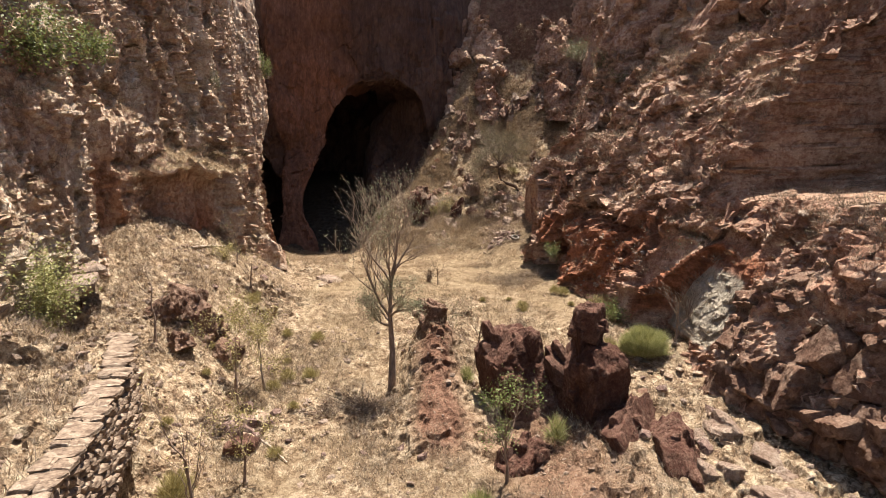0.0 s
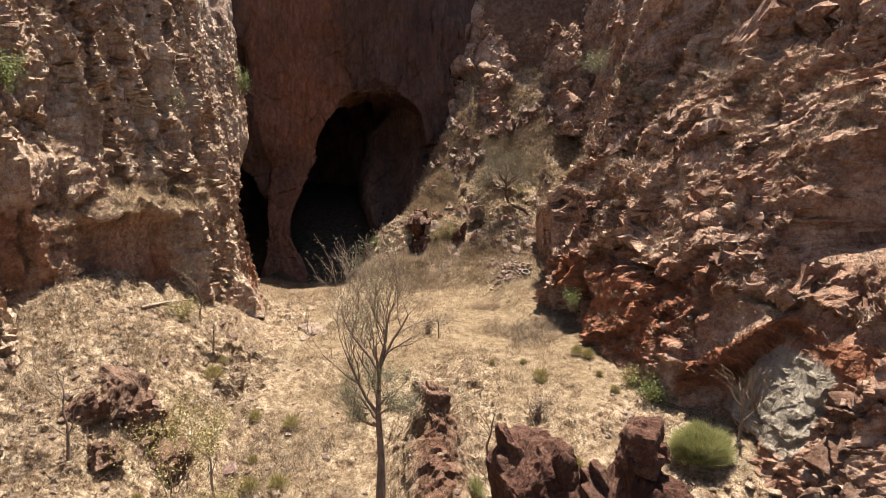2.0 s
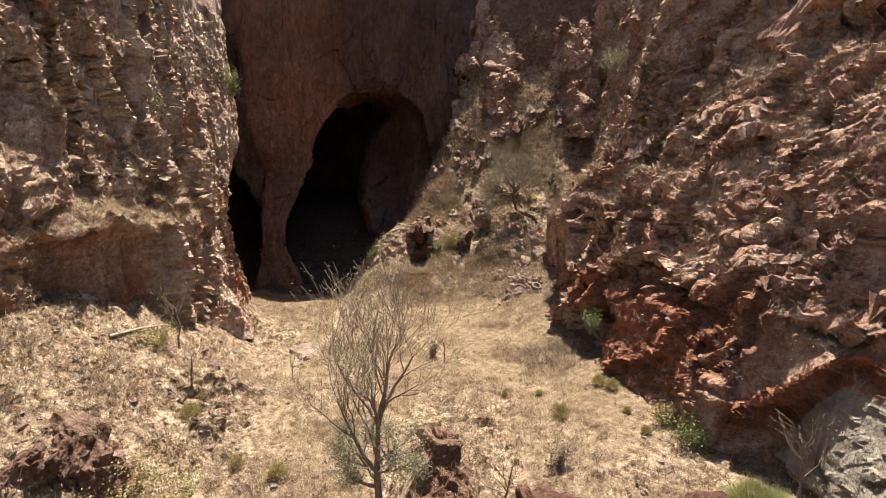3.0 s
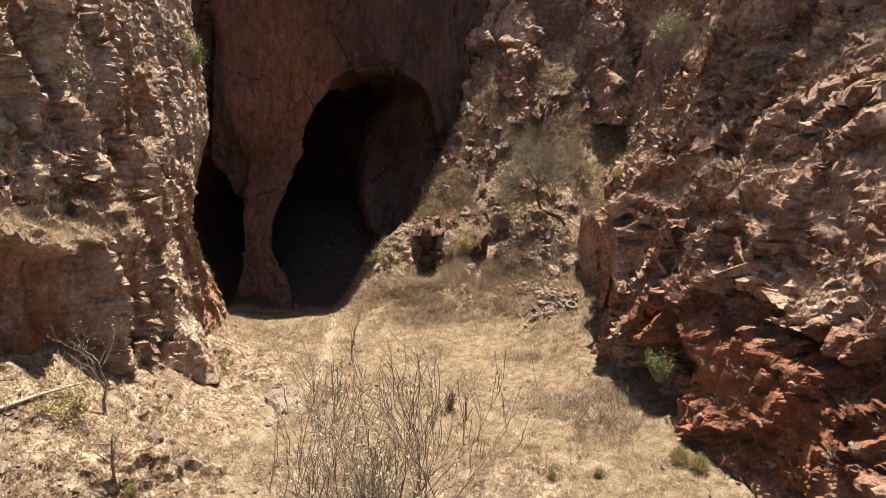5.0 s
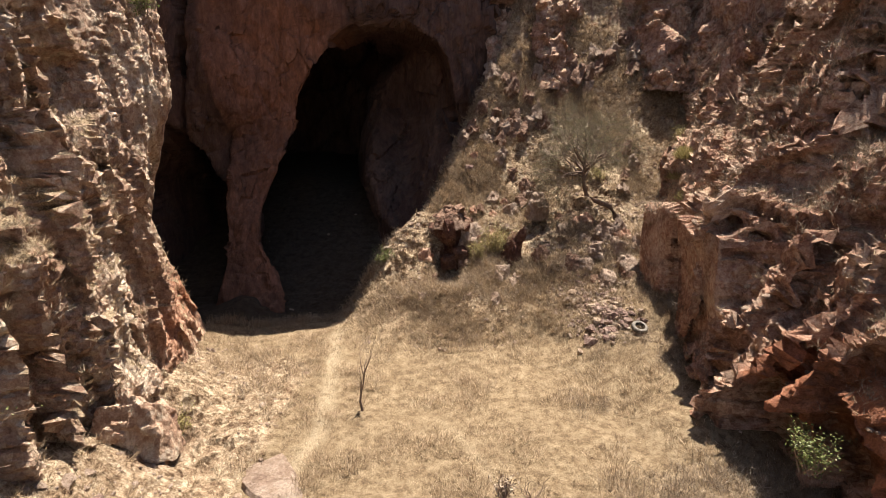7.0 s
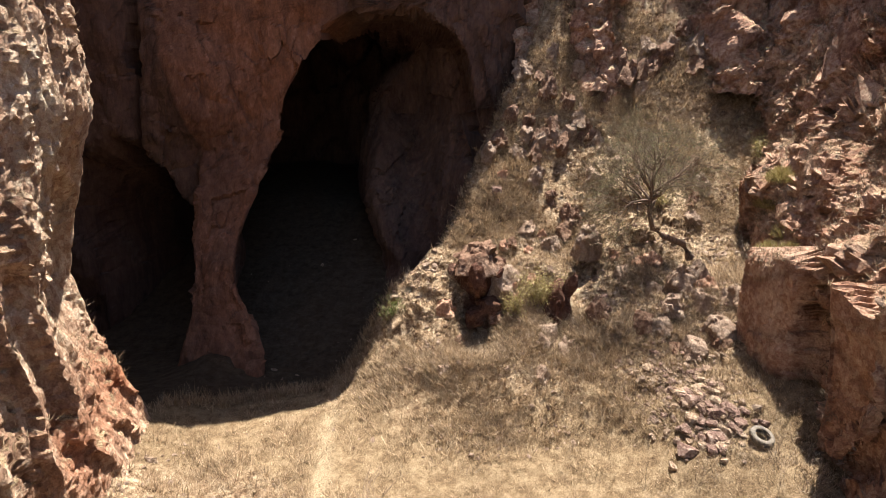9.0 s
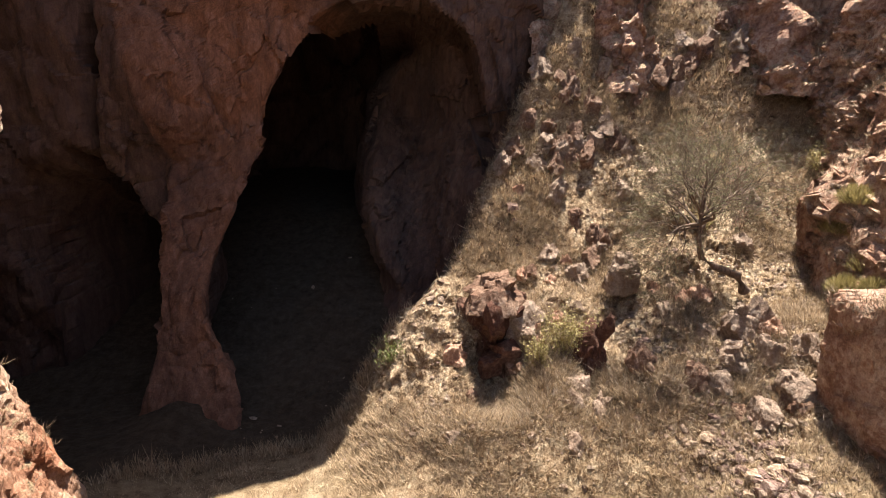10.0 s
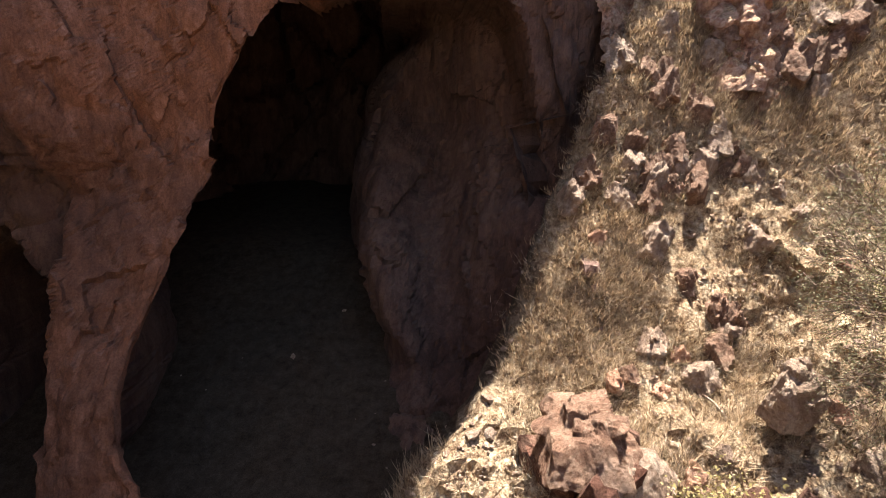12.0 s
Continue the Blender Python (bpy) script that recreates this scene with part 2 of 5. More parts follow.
def rock_material(name, dark, mid, light, red=(0.40, 0.16, 0.085), grey=(0.54, 0.465, 0.37), stretch=(1, 1, 0.5), blotch=0.35, chip=2.4, streaks=0.3, chips=1.0, flecks=1.0, crisp=0.0, depth=0.7):
    """Weathered rock: three tones in patches and chips, streaks down the face, iron-red and grey patches by mask, dry plants on ledges by mask."""
    m, t, b = material(name)
    pos = node(t, "ShaderNodeTexCoord").outputs["Object"]
    down = node(t, "ShaderNodeMapping", Vector=pos, Scale=stretch).outputs[0]
    large = noise_of(t, down, blotch, 5, 0.65)
    fine = noise_of(t, down, 3.2, 10, 0.78)
    grain = noise_of(t, pos, 19.0, 8, 0.75)
    facet1, shade1 = facets(t, down, chip)
    facet2, shade2 = facets(t, pos, chip * 3.1)
    facet3, shade3 = facets(t, pos, chip * 8.0)
    tone = maths(t, "ADD", maths(t, "MULTIPLY", large, 0.38), maths(t, "MULTIPLY", fine, 0.40))
    spots = maths(t, "ADD", maths(t, "MULTIPLY", shade1, 0.08 * flecks), maths(t, "ADD", maths(t, "MULTIPLY", shade2, 0.19 * flecks), maths(t, "MULTIPLY", shade3, 0.10 * flecks)))
    tone = maths(t, "ADD", maths(t, "ADD", tone, spots), 0.11 - 0.185 * flecks)
    colour = ramp(t, tone, ((0.35, dark), (0.47, mid), (0.60, light)))
    if crisp:
        patchy = ramp(t, noise_of(t, pos, 0.9, 4, 0.6), ((0.35, (0.25, 0.25, 0.25)), (0.6, (1, 1, 1))))
        colour = mix(t, maths(t, "MULTIPLY", maths(t, "MULTIPLY", ramp(t, shade2, ((0.70, (0, 0, 0)), (0.76, (1, 1, 1)))), patchy), crisp), colour, tuple(min(0.9, c * 1.08) for c in light))
        colour = mix(t, maths(t, "MULTIPLY", ramp(t, shade2, ((0.16, (1, 1, 1)), (0.22, (0, 0, 0)))), crisp * 0.75), colour, tuple(c * 0.75 for c in dark))
        colour = mix(t, maths(t, "MULTIPLY", ramp(t, shade1, ((0.14, (1, 1, 1)), (0.20, (0, 0, 0)))), crisp * 0.5), colour, dark)
    streak = noise_of(t, node(t, "ShaderNodeMapping", Vector=pos, Scale=(2.2, 2.2, 0.16)).outputs[0], 1.0, 6, 0.65)
    colour = mix(t, maths(t, "MULTIPLY", ramp(t, streak, ((0.5, (0, 0, 0)), (0.68, (1, 1, 1)))), streaks), colour, tuple(c * 0.5 for c in dark))
    redness = ramp(t, maths(t, "ADD", maths(t, "MULTIPLY", attr(t, "red"), 0.75), maths(t, "MULTIPLY", large, 0.5)), ((0.5, (0, 0, 0)), (0.72, (1, 1, 1))))
    redtone = ramp(t, maths(t, "ADD", maths(t, "MULTIPLY", fine, 1 - 0.25 * flecks), maths(t, "MULTIPLY", shade2, 0.25 * flecks)), ((0.3, tuple(c * 0.45 for c in red)), (0.52, red), (0.7, tuple(min(1, c * 1.35 + 0.06) for c in red))))
    colour = mix(t, redness, colour, redtone)
    greyness = ramp(t, maths(t, "ADD", maths(t, "MULTIPLY", attr(t, "grey"), 0.8), maths(t, "MULTIPLY", fine, 0.5)), ((0.55, (0, 0, 0)), (0.75, (1, 1, 1))))
    colour = mix(t, greyness, colour, ramp(t, fine, ((0.3, tuple(c * 0.5 for c in grey)), (0.6, grey))))
    # Rock darkened along its cracks: crevice shade is put into the colour.
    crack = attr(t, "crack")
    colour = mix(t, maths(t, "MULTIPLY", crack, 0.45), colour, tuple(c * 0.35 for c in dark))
    dust = ramp(t, maths(t, "ADD", maths(t, "MULTIPLY", attr(t, "straw"), 0.7), maths(t, "MULTIPLY", noise_of(t, pos, 5.0, 6, 0.7), 0.5)), ((0.5, (0, 0, 0)), (0.66, (1, 1, 1))))
    straw = ramp(t, grain, ((0.3, (0.12, 0.08, 0.05)), (0.5, (0.36, 0.26, 0.16)), (0.68, (0.58, 0.46, 0.30))))
    colour = mix(t, dust, colour, straw)
    colour = mix(t, 0.7, colour, ramp(t, grain, ((0.32, (0.45, 0.41, 0.38)), (0.55, (1.0, 1.0, 1.0)))), "MULTIPLY")
    colour = mix(t, 1.0, colour, (depth, depth, depth), "MULTIPLY")
    t.links.new(colour, b.inputs["Base Color"])
    b.inputs["Roughness"].default_value = 0.9
    b.inputs["Specular IOR Level"].default_value = 0.2
    relief(t, b, ((facet1, 0.9 * chips), (facet2, 1.0 * chips), (facet3, 0.6 * chips), (fine, 0.16 * min(1, chips)), (grain, 0.06 * min(1, chips))), 1.0, 1.0)
    return m


ROCK_WEST = rock_material("weathered_brown_rock", (0.21, 0.102, 0.066), (0.56, 0.362, 0.25), (0.90, 0.75, 0.58), stretch=(1, 1, 0.55), flecks=0.3, crisp=0.2, depth=0.92)
ROCK_EAST = rock_material("red_brown_rock", (0.18, 0.076, 0.05), (0.48, 0.265, 0.178), (0.80, 0.595, 0.445), stretch=(0.8, 1.2, 1.0), flecks=0.3, crisp=0.15, depth=0.92)
# Darker than the sunlit cliffs: part of the headwall's shade is in the colour.
ROCK_HEAD = rock_material("smooth_shaded_rust_rock", (0.052, 0.029, 0.0225), (0.10, 0.054, 0.040), (0.17, 0.104, 0.076), stretch=(1, 1, 0.35), blotch=0.22, chip=0.9, streaks=0.5, chips=0.2, flecks=0.12, depth=0.86, red=(0.24, 0.105, 0.06))
ROCK_DARK = rock_material("dark_red_rock", (0.075, 0.03, 0.021), (0.165, 0.072, 0.048), (0.34, 0.20, 0.145), stretch=(1, 1, 0.8), chip=3.6, chips=1.1, flecks=0.35)
ROCK_PALE = rock_material("pale_pinkish_rock", (0.20, 0.118, 0.083), (0.41, 0.285, 0.212), (0.63, 0.495, 0.39), stretch=(1, 1, 1), chip=3.4, chips=0.9, flecks=0.3, crisp=0.1)
SLAB = rock_material("pinkish_brown_slabs", (0.12, 0.056, 0.038), (0.27, 0.15, 0.10), (0.50, 0.34, 0.25), stretch=(1, 1, 1), chip=2.6, chips=0.9, flecks=0.3, crisp=0.1)
WALL_STONE = rock_material("grey_brown_wall_stone", (0.16, 0.105, 0.075), (0.33, 0.24, 0.175), (0.52, 0.41, 0.31), stretch=(1, 1, 1), chip=1.6, chips=0.10, flecks=0.8)
STONE_DARK = rock_material("purple_brown_stone", (0.13, 0.072, 0.058), (0.26, 0.165, 0.135), (0.43, 0.315, 0.26), stretch=(1, 1, 1), chip=1.6, chips=0.10, flecks=0.8)
STONE = rock_material("warm_pale_stone", (0.26, 0.165, 0.11), (0.43, 0.315, 0.225), (0.62, 0.50, 0.375), stretch=(1, 1, 1), chip=1.6, chips=0.10, flecks=0.8)


def ground_material():
    m, t, b = material("dry_ground")
    pos = node(t, "ShaderNodeTexCoord").outputs["Object"]
    large = noise_of(t, pos, 0.28, 5, 0.6)
    fine = noise_of(t, pos, 2.4, 10, 0.8)
    grain = noise_of(t, pos, 24.0, 6, 0.7)
    straw = ramp(t, fine, ((0.34, (0.14, 0.09, 0.056)), (0.47, (0.32, 0.228, 0.142)), (0.60, (0.50, 0.38, 0.252))))
    soil = ramp(t, fine, ((0.36, (0.19, 0.11, 0.07)), (0.48, (0.56, 0.405, 0.275)), (0.60, (0.94, 0.775, 0.57))))
    chip, tone = facets(t, pos, 4.5)
    chip2, tone2 = facets(t, pos, 13.0)
    soil = mix(t, 0.8, soil, ramp(t, maths(t, "ADD", maths(t, "MULTIPLY", tone, 0.45), maths(t, "MULTIPLY", tone2, 0.55)), ((0.22, (0.52, 0.46, 0.42)), (0.55, (1, 1, 1)))), "MULTIPLY")
    bare = ramp(t, maths(t, "ADD", maths(t, "MULTIPLY", attr(t, "bare"), 0.6), maths(t, "MULTIPLY", large, 0.6)), ((0.42, (0, 0, 0)), (0.62, (1, 1, 1))))
    colour = mix(t, bare, straw, soil)
    redsoil = ramp(t, fine, ((0.3, (0.12, 0.06, 0.04)), (0.5, (0.31, 0.165, 0.115)), (0.7, (0.50, 0.34, 0.25))))
    colour = mix(t, ramp(t, maths(t, "ADD", maths(t, "MULTIPLY", attr(t, "red"), 0.8), maths(t, "MULTIPLY", fine, 0.45)), ((0.5, (0, 0, 0)), (0.72, (1, 1, 1)))), colour, redsoil)
    colour = mix(t, attr(t, "trail"), colour, ramp(t, grain, ((0.3, (0.40, 0.30, 0.20)), (0.65, (0.62, 0.50, 0.35)))))
    # Floor past the shadow's edge blended to near-black: shade put into the colour.
    colour = mix(t, attr(t, "floor_shade"), colour, ramp(t, fine, ((0.3, (0.035, 0.024, 0.018)), (0.6, (0.085, 0.06, 0.046)))))
    colour = mix(t, 0.7, colour, ramp(t, grain, ((0.34, (0.34, 0.31, 0.28)), (0.58, (1, 1, 1)))), "MULTIPLY")
    colour = mix(t, 1.0, colour, (0.615, 0.605, 0.58), "MULTIPLY")
    t.links.new(colour, b.inputs["Base Color"])
    b.inputs["Roughness"].default_value = 0.95
    b.inputs["Specular IOR Level"].default_value = 0.1
    relief(t, b, ((fine, 0.10), (grain, 0.06), (maths(t, "MULTIPLY", chip, bare), 1.0), (maths(t, "MULTIPLY", chip2, bare), 1.3)), 1.0, 1.0)
    return m


GROUND = ground_material()


def plant_material(name, tones, sheen=0.6, through=0.0, clumps=0.0):
    m, t, b = material(name)
    rnd = t.nodes.new("ShaderNodeNewGeometry").outputs["Random Per Island"]
    n = len(tones)
    colour = ramp(t, rnd, tuple((i / max(1, n - 1), c) for i, c in enumerate(tones)))
    pos = node(t, "ShaderNodeTexCoord").outputs["Object"]
    colour = mix(t, 0.5, colour, ramp(t, noise_of(t, pos, 0.7, 4, 0.6), ((0.3, (0.55, 0.52, 0.5)), (0.65, (1, 1, 1)))), "MULTIPLY")
    colour = mix(t, clumps, colour, ramp(t, noise_of(t, pos, 3.0, 3, 0.6), ((0.38, (0.34, 0.31, 0.28)), (0.50, (1, 1, 1)))), "MULTIPLY")
    colour = mix(t, 1.0, colour, (0.72, 0.72, 0.72), "MULTIPLY")
    t.links.new(colour, b.inputs["Base Color"])
    b.inputs["Roughness"].default_value = sheen
    b.inputs["Specular IOR Level"].default_value = 0.25
    if through:
        tr = node(t, "ShaderNodeBsdfTranslucent", Color=colour)
        mx = node(t, "ShaderNodeMixShader", Fac=through, i1=b.outputs[0], i2=tr.outputs[0])
        t.links.new(mx.outputs[0], t.nodes["Material Output"].inputs[0])
    return m


STRAW = plant_material("dry_grass_blades", ((0.25, 0.17, 0.105), (0.45, 0.315, 0.197), (0.61, 0.45, 0.29), (0.81, 0.64, 0.445)), 0.7, 0.3, 0.22)
TWIGS = plant_material("dead_scrub_twigs", ((0.17, 0.115, 0.08), (0.35, 0.26, 0.185), (0.56, 0.455, 0.34)), 0.85, 0.0, 0.5)
LIME = plant_material("soft_lime_shoots", ((0.30, 0.30, 0.10), (0.44, 0.43, 0.17), (0.58, 0.55, 0.28)), 0.6, 0.35)
LEAF_GREY = plant_material("grey_green_leaves", ((0.13, 0.125, 0.06), (0.23, 0.22, 0.115), (0.37, 0.345, 0.20)), 0.6, 0.3)
LEAF_PALE = plant_material("pale_blue_green_leaves", ((0.22, 0.23, 0.13), (0.36, 0.37, 0.22), (0.52, 0.51, 0.33)), 0.6, 0.3)
LEAF_GREEN = plant_material("fresh_green_leaves", ((0.11, 0.14, 0.04), (0.22, 0.255, 0.08), (0.36, 0.38, 0.15)), 0.5, 0.35)
LEAF_YELLOW = plant_material("yellow_green_leaves", ((0.29, 0.235, 0.085), (0.45, 0.37, 0.15), (0.60, 0.50, 0.25)), 0.6, 0.3)


def bark_material(name, dark, light):
    m, t, b = material(name)
    pos = node(t, "ShaderNodeTexCoord").outputs["Object"]
    n1 = noise_of(t, node(t, "ShaderNodeMapping", Vector=pos, Scale=(1, 1, 0.25)).outputs[0], 14, 6, 0.7)
    t.links.new(ramp(t, n1, ((0.35, dark), (0.65, light))), b.inputs["Base Color"])
    b.inputs["Roughness"].default_value = 0.9
    relief(t, b, ((n1, 1.0),), 0.6, 0.02)
    return m


BARK = bark_material("grey_brown_bark", (0.11, 0.075, 0.055), (0.30, 0.21, 0.15))
BARK_DARK = bark_material("dark_brown_bark", (0.055, 0.034, 0.024), (0.17, 0.11, 0.077))
BARK_PALE = bark_material("pale_dry_bark", (0.20, 0.15, 0.11), (0.42, 0.34, 0.26))


def rubber_material():
    m, t, b = material("sun_bleached_rubber")
    pos = node(t, "ShaderNodeTexCoord").outputs["Object"]
    n1 = noise_of(t, pos, 9, 6, 0.7)
    t.links.new(ramp(t, n1, ((0.35, (0.05, 0.043, 0.037)), (0.65, (0.19, 0.16, 0.128)))), b.inputs["Base Color"])
    b.inputs["Roughness"].default_value = 0.8
    return m


RUBBER = rubber_material()

# ---- the ground, one sheet ----
def spaced(lo, hi, step, far, growth=1.35):
    core = list(np.arange(lo, hi + step / 2, step))
    up, s = [], step
    while (up[-1] if up else hi) < far[1]:
        s *= growth
        up.append((up[-1] if up else hi) + s)
    down, s = [], step
    while (down[-1] if down else lo) > far[0]:
        s *= growth
        down.append((down[-1] if down else lo) - s)
    return np.array(down[::-1] + core + up)


def build_ground():
    xs = spaced(-15.5, 14.5, 0.115, (-900, 900))
    ys = spaced(6.0, 66.0, 0.13, (-900, 900))
    nu, nv = len(xs), len(ys)
    x, y = [a.ravel() for a in np.meshgrid(xs, ys, indexing="ij")]
    z = ground_height(x, y)
    p = np.stack([x, y, z], 1)
    n = grid_normals(p, nu, nv)
    near = smooth(-40, 0, y) * (1 - smooth(70, 90, y)) * (1 - smooth(30, 50, np.abs(x)))
    scree = smooth(41, 46, y) * smooth(-7.5, -4.5, x) * near
    bank = smooth(-7, -9, x) * (1 - smooth(38, 44, y)) * near
    front = (1 - smooth(24, 31, y)) * near
    # Cave floor beyond the shadow's edge: no grass, and shade painted into its colour.
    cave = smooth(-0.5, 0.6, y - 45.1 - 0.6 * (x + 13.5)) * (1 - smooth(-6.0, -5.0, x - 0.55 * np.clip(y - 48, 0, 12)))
    lump = fbm(p, (2.6, 2.6, 2.6), 4, 3)
    p[:, 2] += near * (lump * (0.10 + 0.5 * scree + 0.28 * bank + 0.2 * front))
    off, crack = blocks(p + 0.25 * np.stack([lump, lump, lump], 1), (1.5, 1.2, 1.0), 11)
    rocky = np.clip(fbm(p, (4.5, 4.5, 4.5), 3, 41) * 2.2 + 0.15, 0, 1) * np.clip(0.9 * scree + 0.8 * bank + 0.55 * front + 0.15, 0, 1) * near * (1 - 0.8 * smooth(57, 60, y)) * (1 - smooth(8, 11, x) * smooth(40, 46, y))
    p += n * (np.clip(off, -0.6, 1.2) * rocky * 0.22)[:, None]
    off2, _ = blocks(p, (0.5, 0.45, 0.4), 23)
    p += n * (off2 * (0.02 + rocky * 0.13) * near)[:, None]
    p[:, 2] += near * fbm(p, (0.5, 0.5, 0.5), 3, 77) * 0.05
    trail_x = soft_interp(y, (24, 29, 32, 33.5, 35.3, 38, 41, 44, 48), (-6.8, -7.4, -7.3, -6.9, -6.5, -6.7, -7.1, -7.6, -7.9), 0.4)
    trail = bump(x - trail_x - 0.12 * lump, 0, 0.27) * smooth(25, 31, y) * (1 - smooth(46, 50, y))
    trail2 = bump(x - interp(y, (27, 29, 31.4, 32.8, 36.5), (4.5, 3.0, 1.25, -0.66, -2.6)) - 0.15 * lump, 0, 0.2) * smooth(28, 30, y) * (1 - smooth(35.5, 37, y))
    p[:, 2] -= 0.08 * trail
    me = mesh_from("ground", p, grid_quads(nu, nv), GROUND, False)
    red = 0.6 * bump(x, -0.3, 1.1) * smooth(14, 17, y) * (1 - smooth(22.5, 24, y)) + 0.3 * bump(x, 3.5, 3) * (1 - smooth(17, 20, y)) + 0.25 * front * smooth(-2, 3, x)
    red = red + 0.5 * bump(x, -10.6, 1.3) * bump(y, 34.0, 3.2) + 0.3 * scree * np.clip(crack, 0, 1) + 0.55 * smooth(0.55, 0.35, n[:, 2]) * smooth(46, 49, y)
    mask(me, "bare", np.clip(0.25 + 0.85 * bank + 0.22 * scree + 0.4 * rocky + 0.15 * front, 0, 1) * (1 - 0.95 * smooth(28, 33, y) * (1 - scree) * (1 - bank)))
    mask(me, "red", red)
    mask(me, "trail", np.clip(trail * 1.3 + 0.45 * trail2, 0, 1))
    mask(me, "floor_shade", cave * 0.85)
    ob = tagged(new("ground", me), "dry grassy earth with stones, a worn footpath and a bare scree slope", "ground", kind="structure")
    return ob, p, grid_normals(p, nu, nv), dict(scree=scree, bank=bank, front=front, cave=cave, near=near, rocky=rocky, trail=np.maximum(trail, trail2), red=red)


ground, ground_p, ground_n, ground_m = build_ground()


# ---- the rock faces ----
def terraces(y, z, wide, high, seed, warp):
    """Height in steps: within each upright strip of rock the height stands still on the risers and climbs on the ledges. Gives that height and where the ledges are."""
    strip = np.floor(y / wide + warp)
    h = high * (0.65 + 0.7 * hashed(strip, strip * 0, strip * 0, seed))
    shift = hashed(strip, strip * 0 + 1, strip * 0, seed) * h
    t = (z + shift) / h + 0.25 * warp
    k = np.floor(t)
    f = t - k
    r = 0.45 + 0.4 * hashed(strip, k, k * 0, seed + 3)
    return (k + smooth(r, 1.0, f)) * h - shift - 0.25 * warp * h, smooth(r - 0.04, r + 0.04, f)


def rock_face(name, p, nu, nv, flip, mat, layers, label, masks, smoothness=0.12, slant=0.22, hole=None, sway=0.0, tilts=(1.2, 1.8, 2.2, 1.6), few=False, wavy=0.25):
    """A rock wall from a plain sheet of points: broken blocks of several sizes push it in and out."""
    n = grid_normals(p, nu, nv, flip)
    amount = masks.pop("amount") if "amount" in masks else 1.0
    p = p + n * (fbm(p, (5.5, 5.5, 6.5), 3, 8) * sway)[:, None]
    warp = np.stack([fbm(p, (3, 3, 3), 3, 5), fbm(p, (3, 3, 3), 3, 6), fbm(p, (3, 3, 3), 3, 7)], 1) * 0.6
    cracks = 0
    for i, (size, depth, seed) in enumerate(layers):
        off, crack = blocks(p + warp * min(wavy, size[2] * 0.2), size, seed, tilts[i], slant * (0.3, 1.0, 1.5, 1.5)[i] * size[2] / depth, few and i > 0)
        some = 1.0 if i == 0 else np.clip(0.55 + 1.5 * fbm(p, (2.4, 2.4, 2.8), 3, 40 + i), 0.12, 1.35)
        p = p + n * ((off * depth - crack * depth * 0.3) * amount * some)[:, None]
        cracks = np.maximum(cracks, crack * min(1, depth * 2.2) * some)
    p = p + n * (fbm(p, (0.7, 0.7, 0.9), 4, 31) * smoothness)[:, None]
    quads = grid_quads(nu, nv, flip)
    if hole is not None:
        quads = quads[~hole[quads].all(1)]
        cracks = cracks * 0.05
    me = mesh_from(name, p, quads, mat, False)
    n2 = grid_normals(p, nu, nv, flip)
    ledge = smooth(0.35, 0.8, n2[:, 2])
    values = {"red": 0, "grey": 0, "straw": 0, **masks}
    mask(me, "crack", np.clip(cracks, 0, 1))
    for key, value in values.items():
        if key == "straw":
            value = np.clip(value + 0.6 * ledge, 0, 1)
        mask(me, key, value + np.zeros(len(p)))
    ob = tagged(new(name, me), label, "rock face", kind="structure")
    return ob, p, n2


def ribs(y, z, wide, high, seed, warp):
    """Upright ribs of rock: each stands out on its near side and falls back along its length, more or less by height."""
    t = y / wide + warp
    strip = np.floor(t)
    some = np.clip(0.55 + 1.3 * fbm(np.stack([y, z, strip * 3.7], 1), (wide * 2, high, 1.0), 2, seed), 0.1, 1.2)
    f = t - strip
    return (0.5 - f + smooth(0.86, 1.0, f)) * (0.3 + 0.7 * hashed(strip, strip * 0, strip * 0, seed + 1)) * some


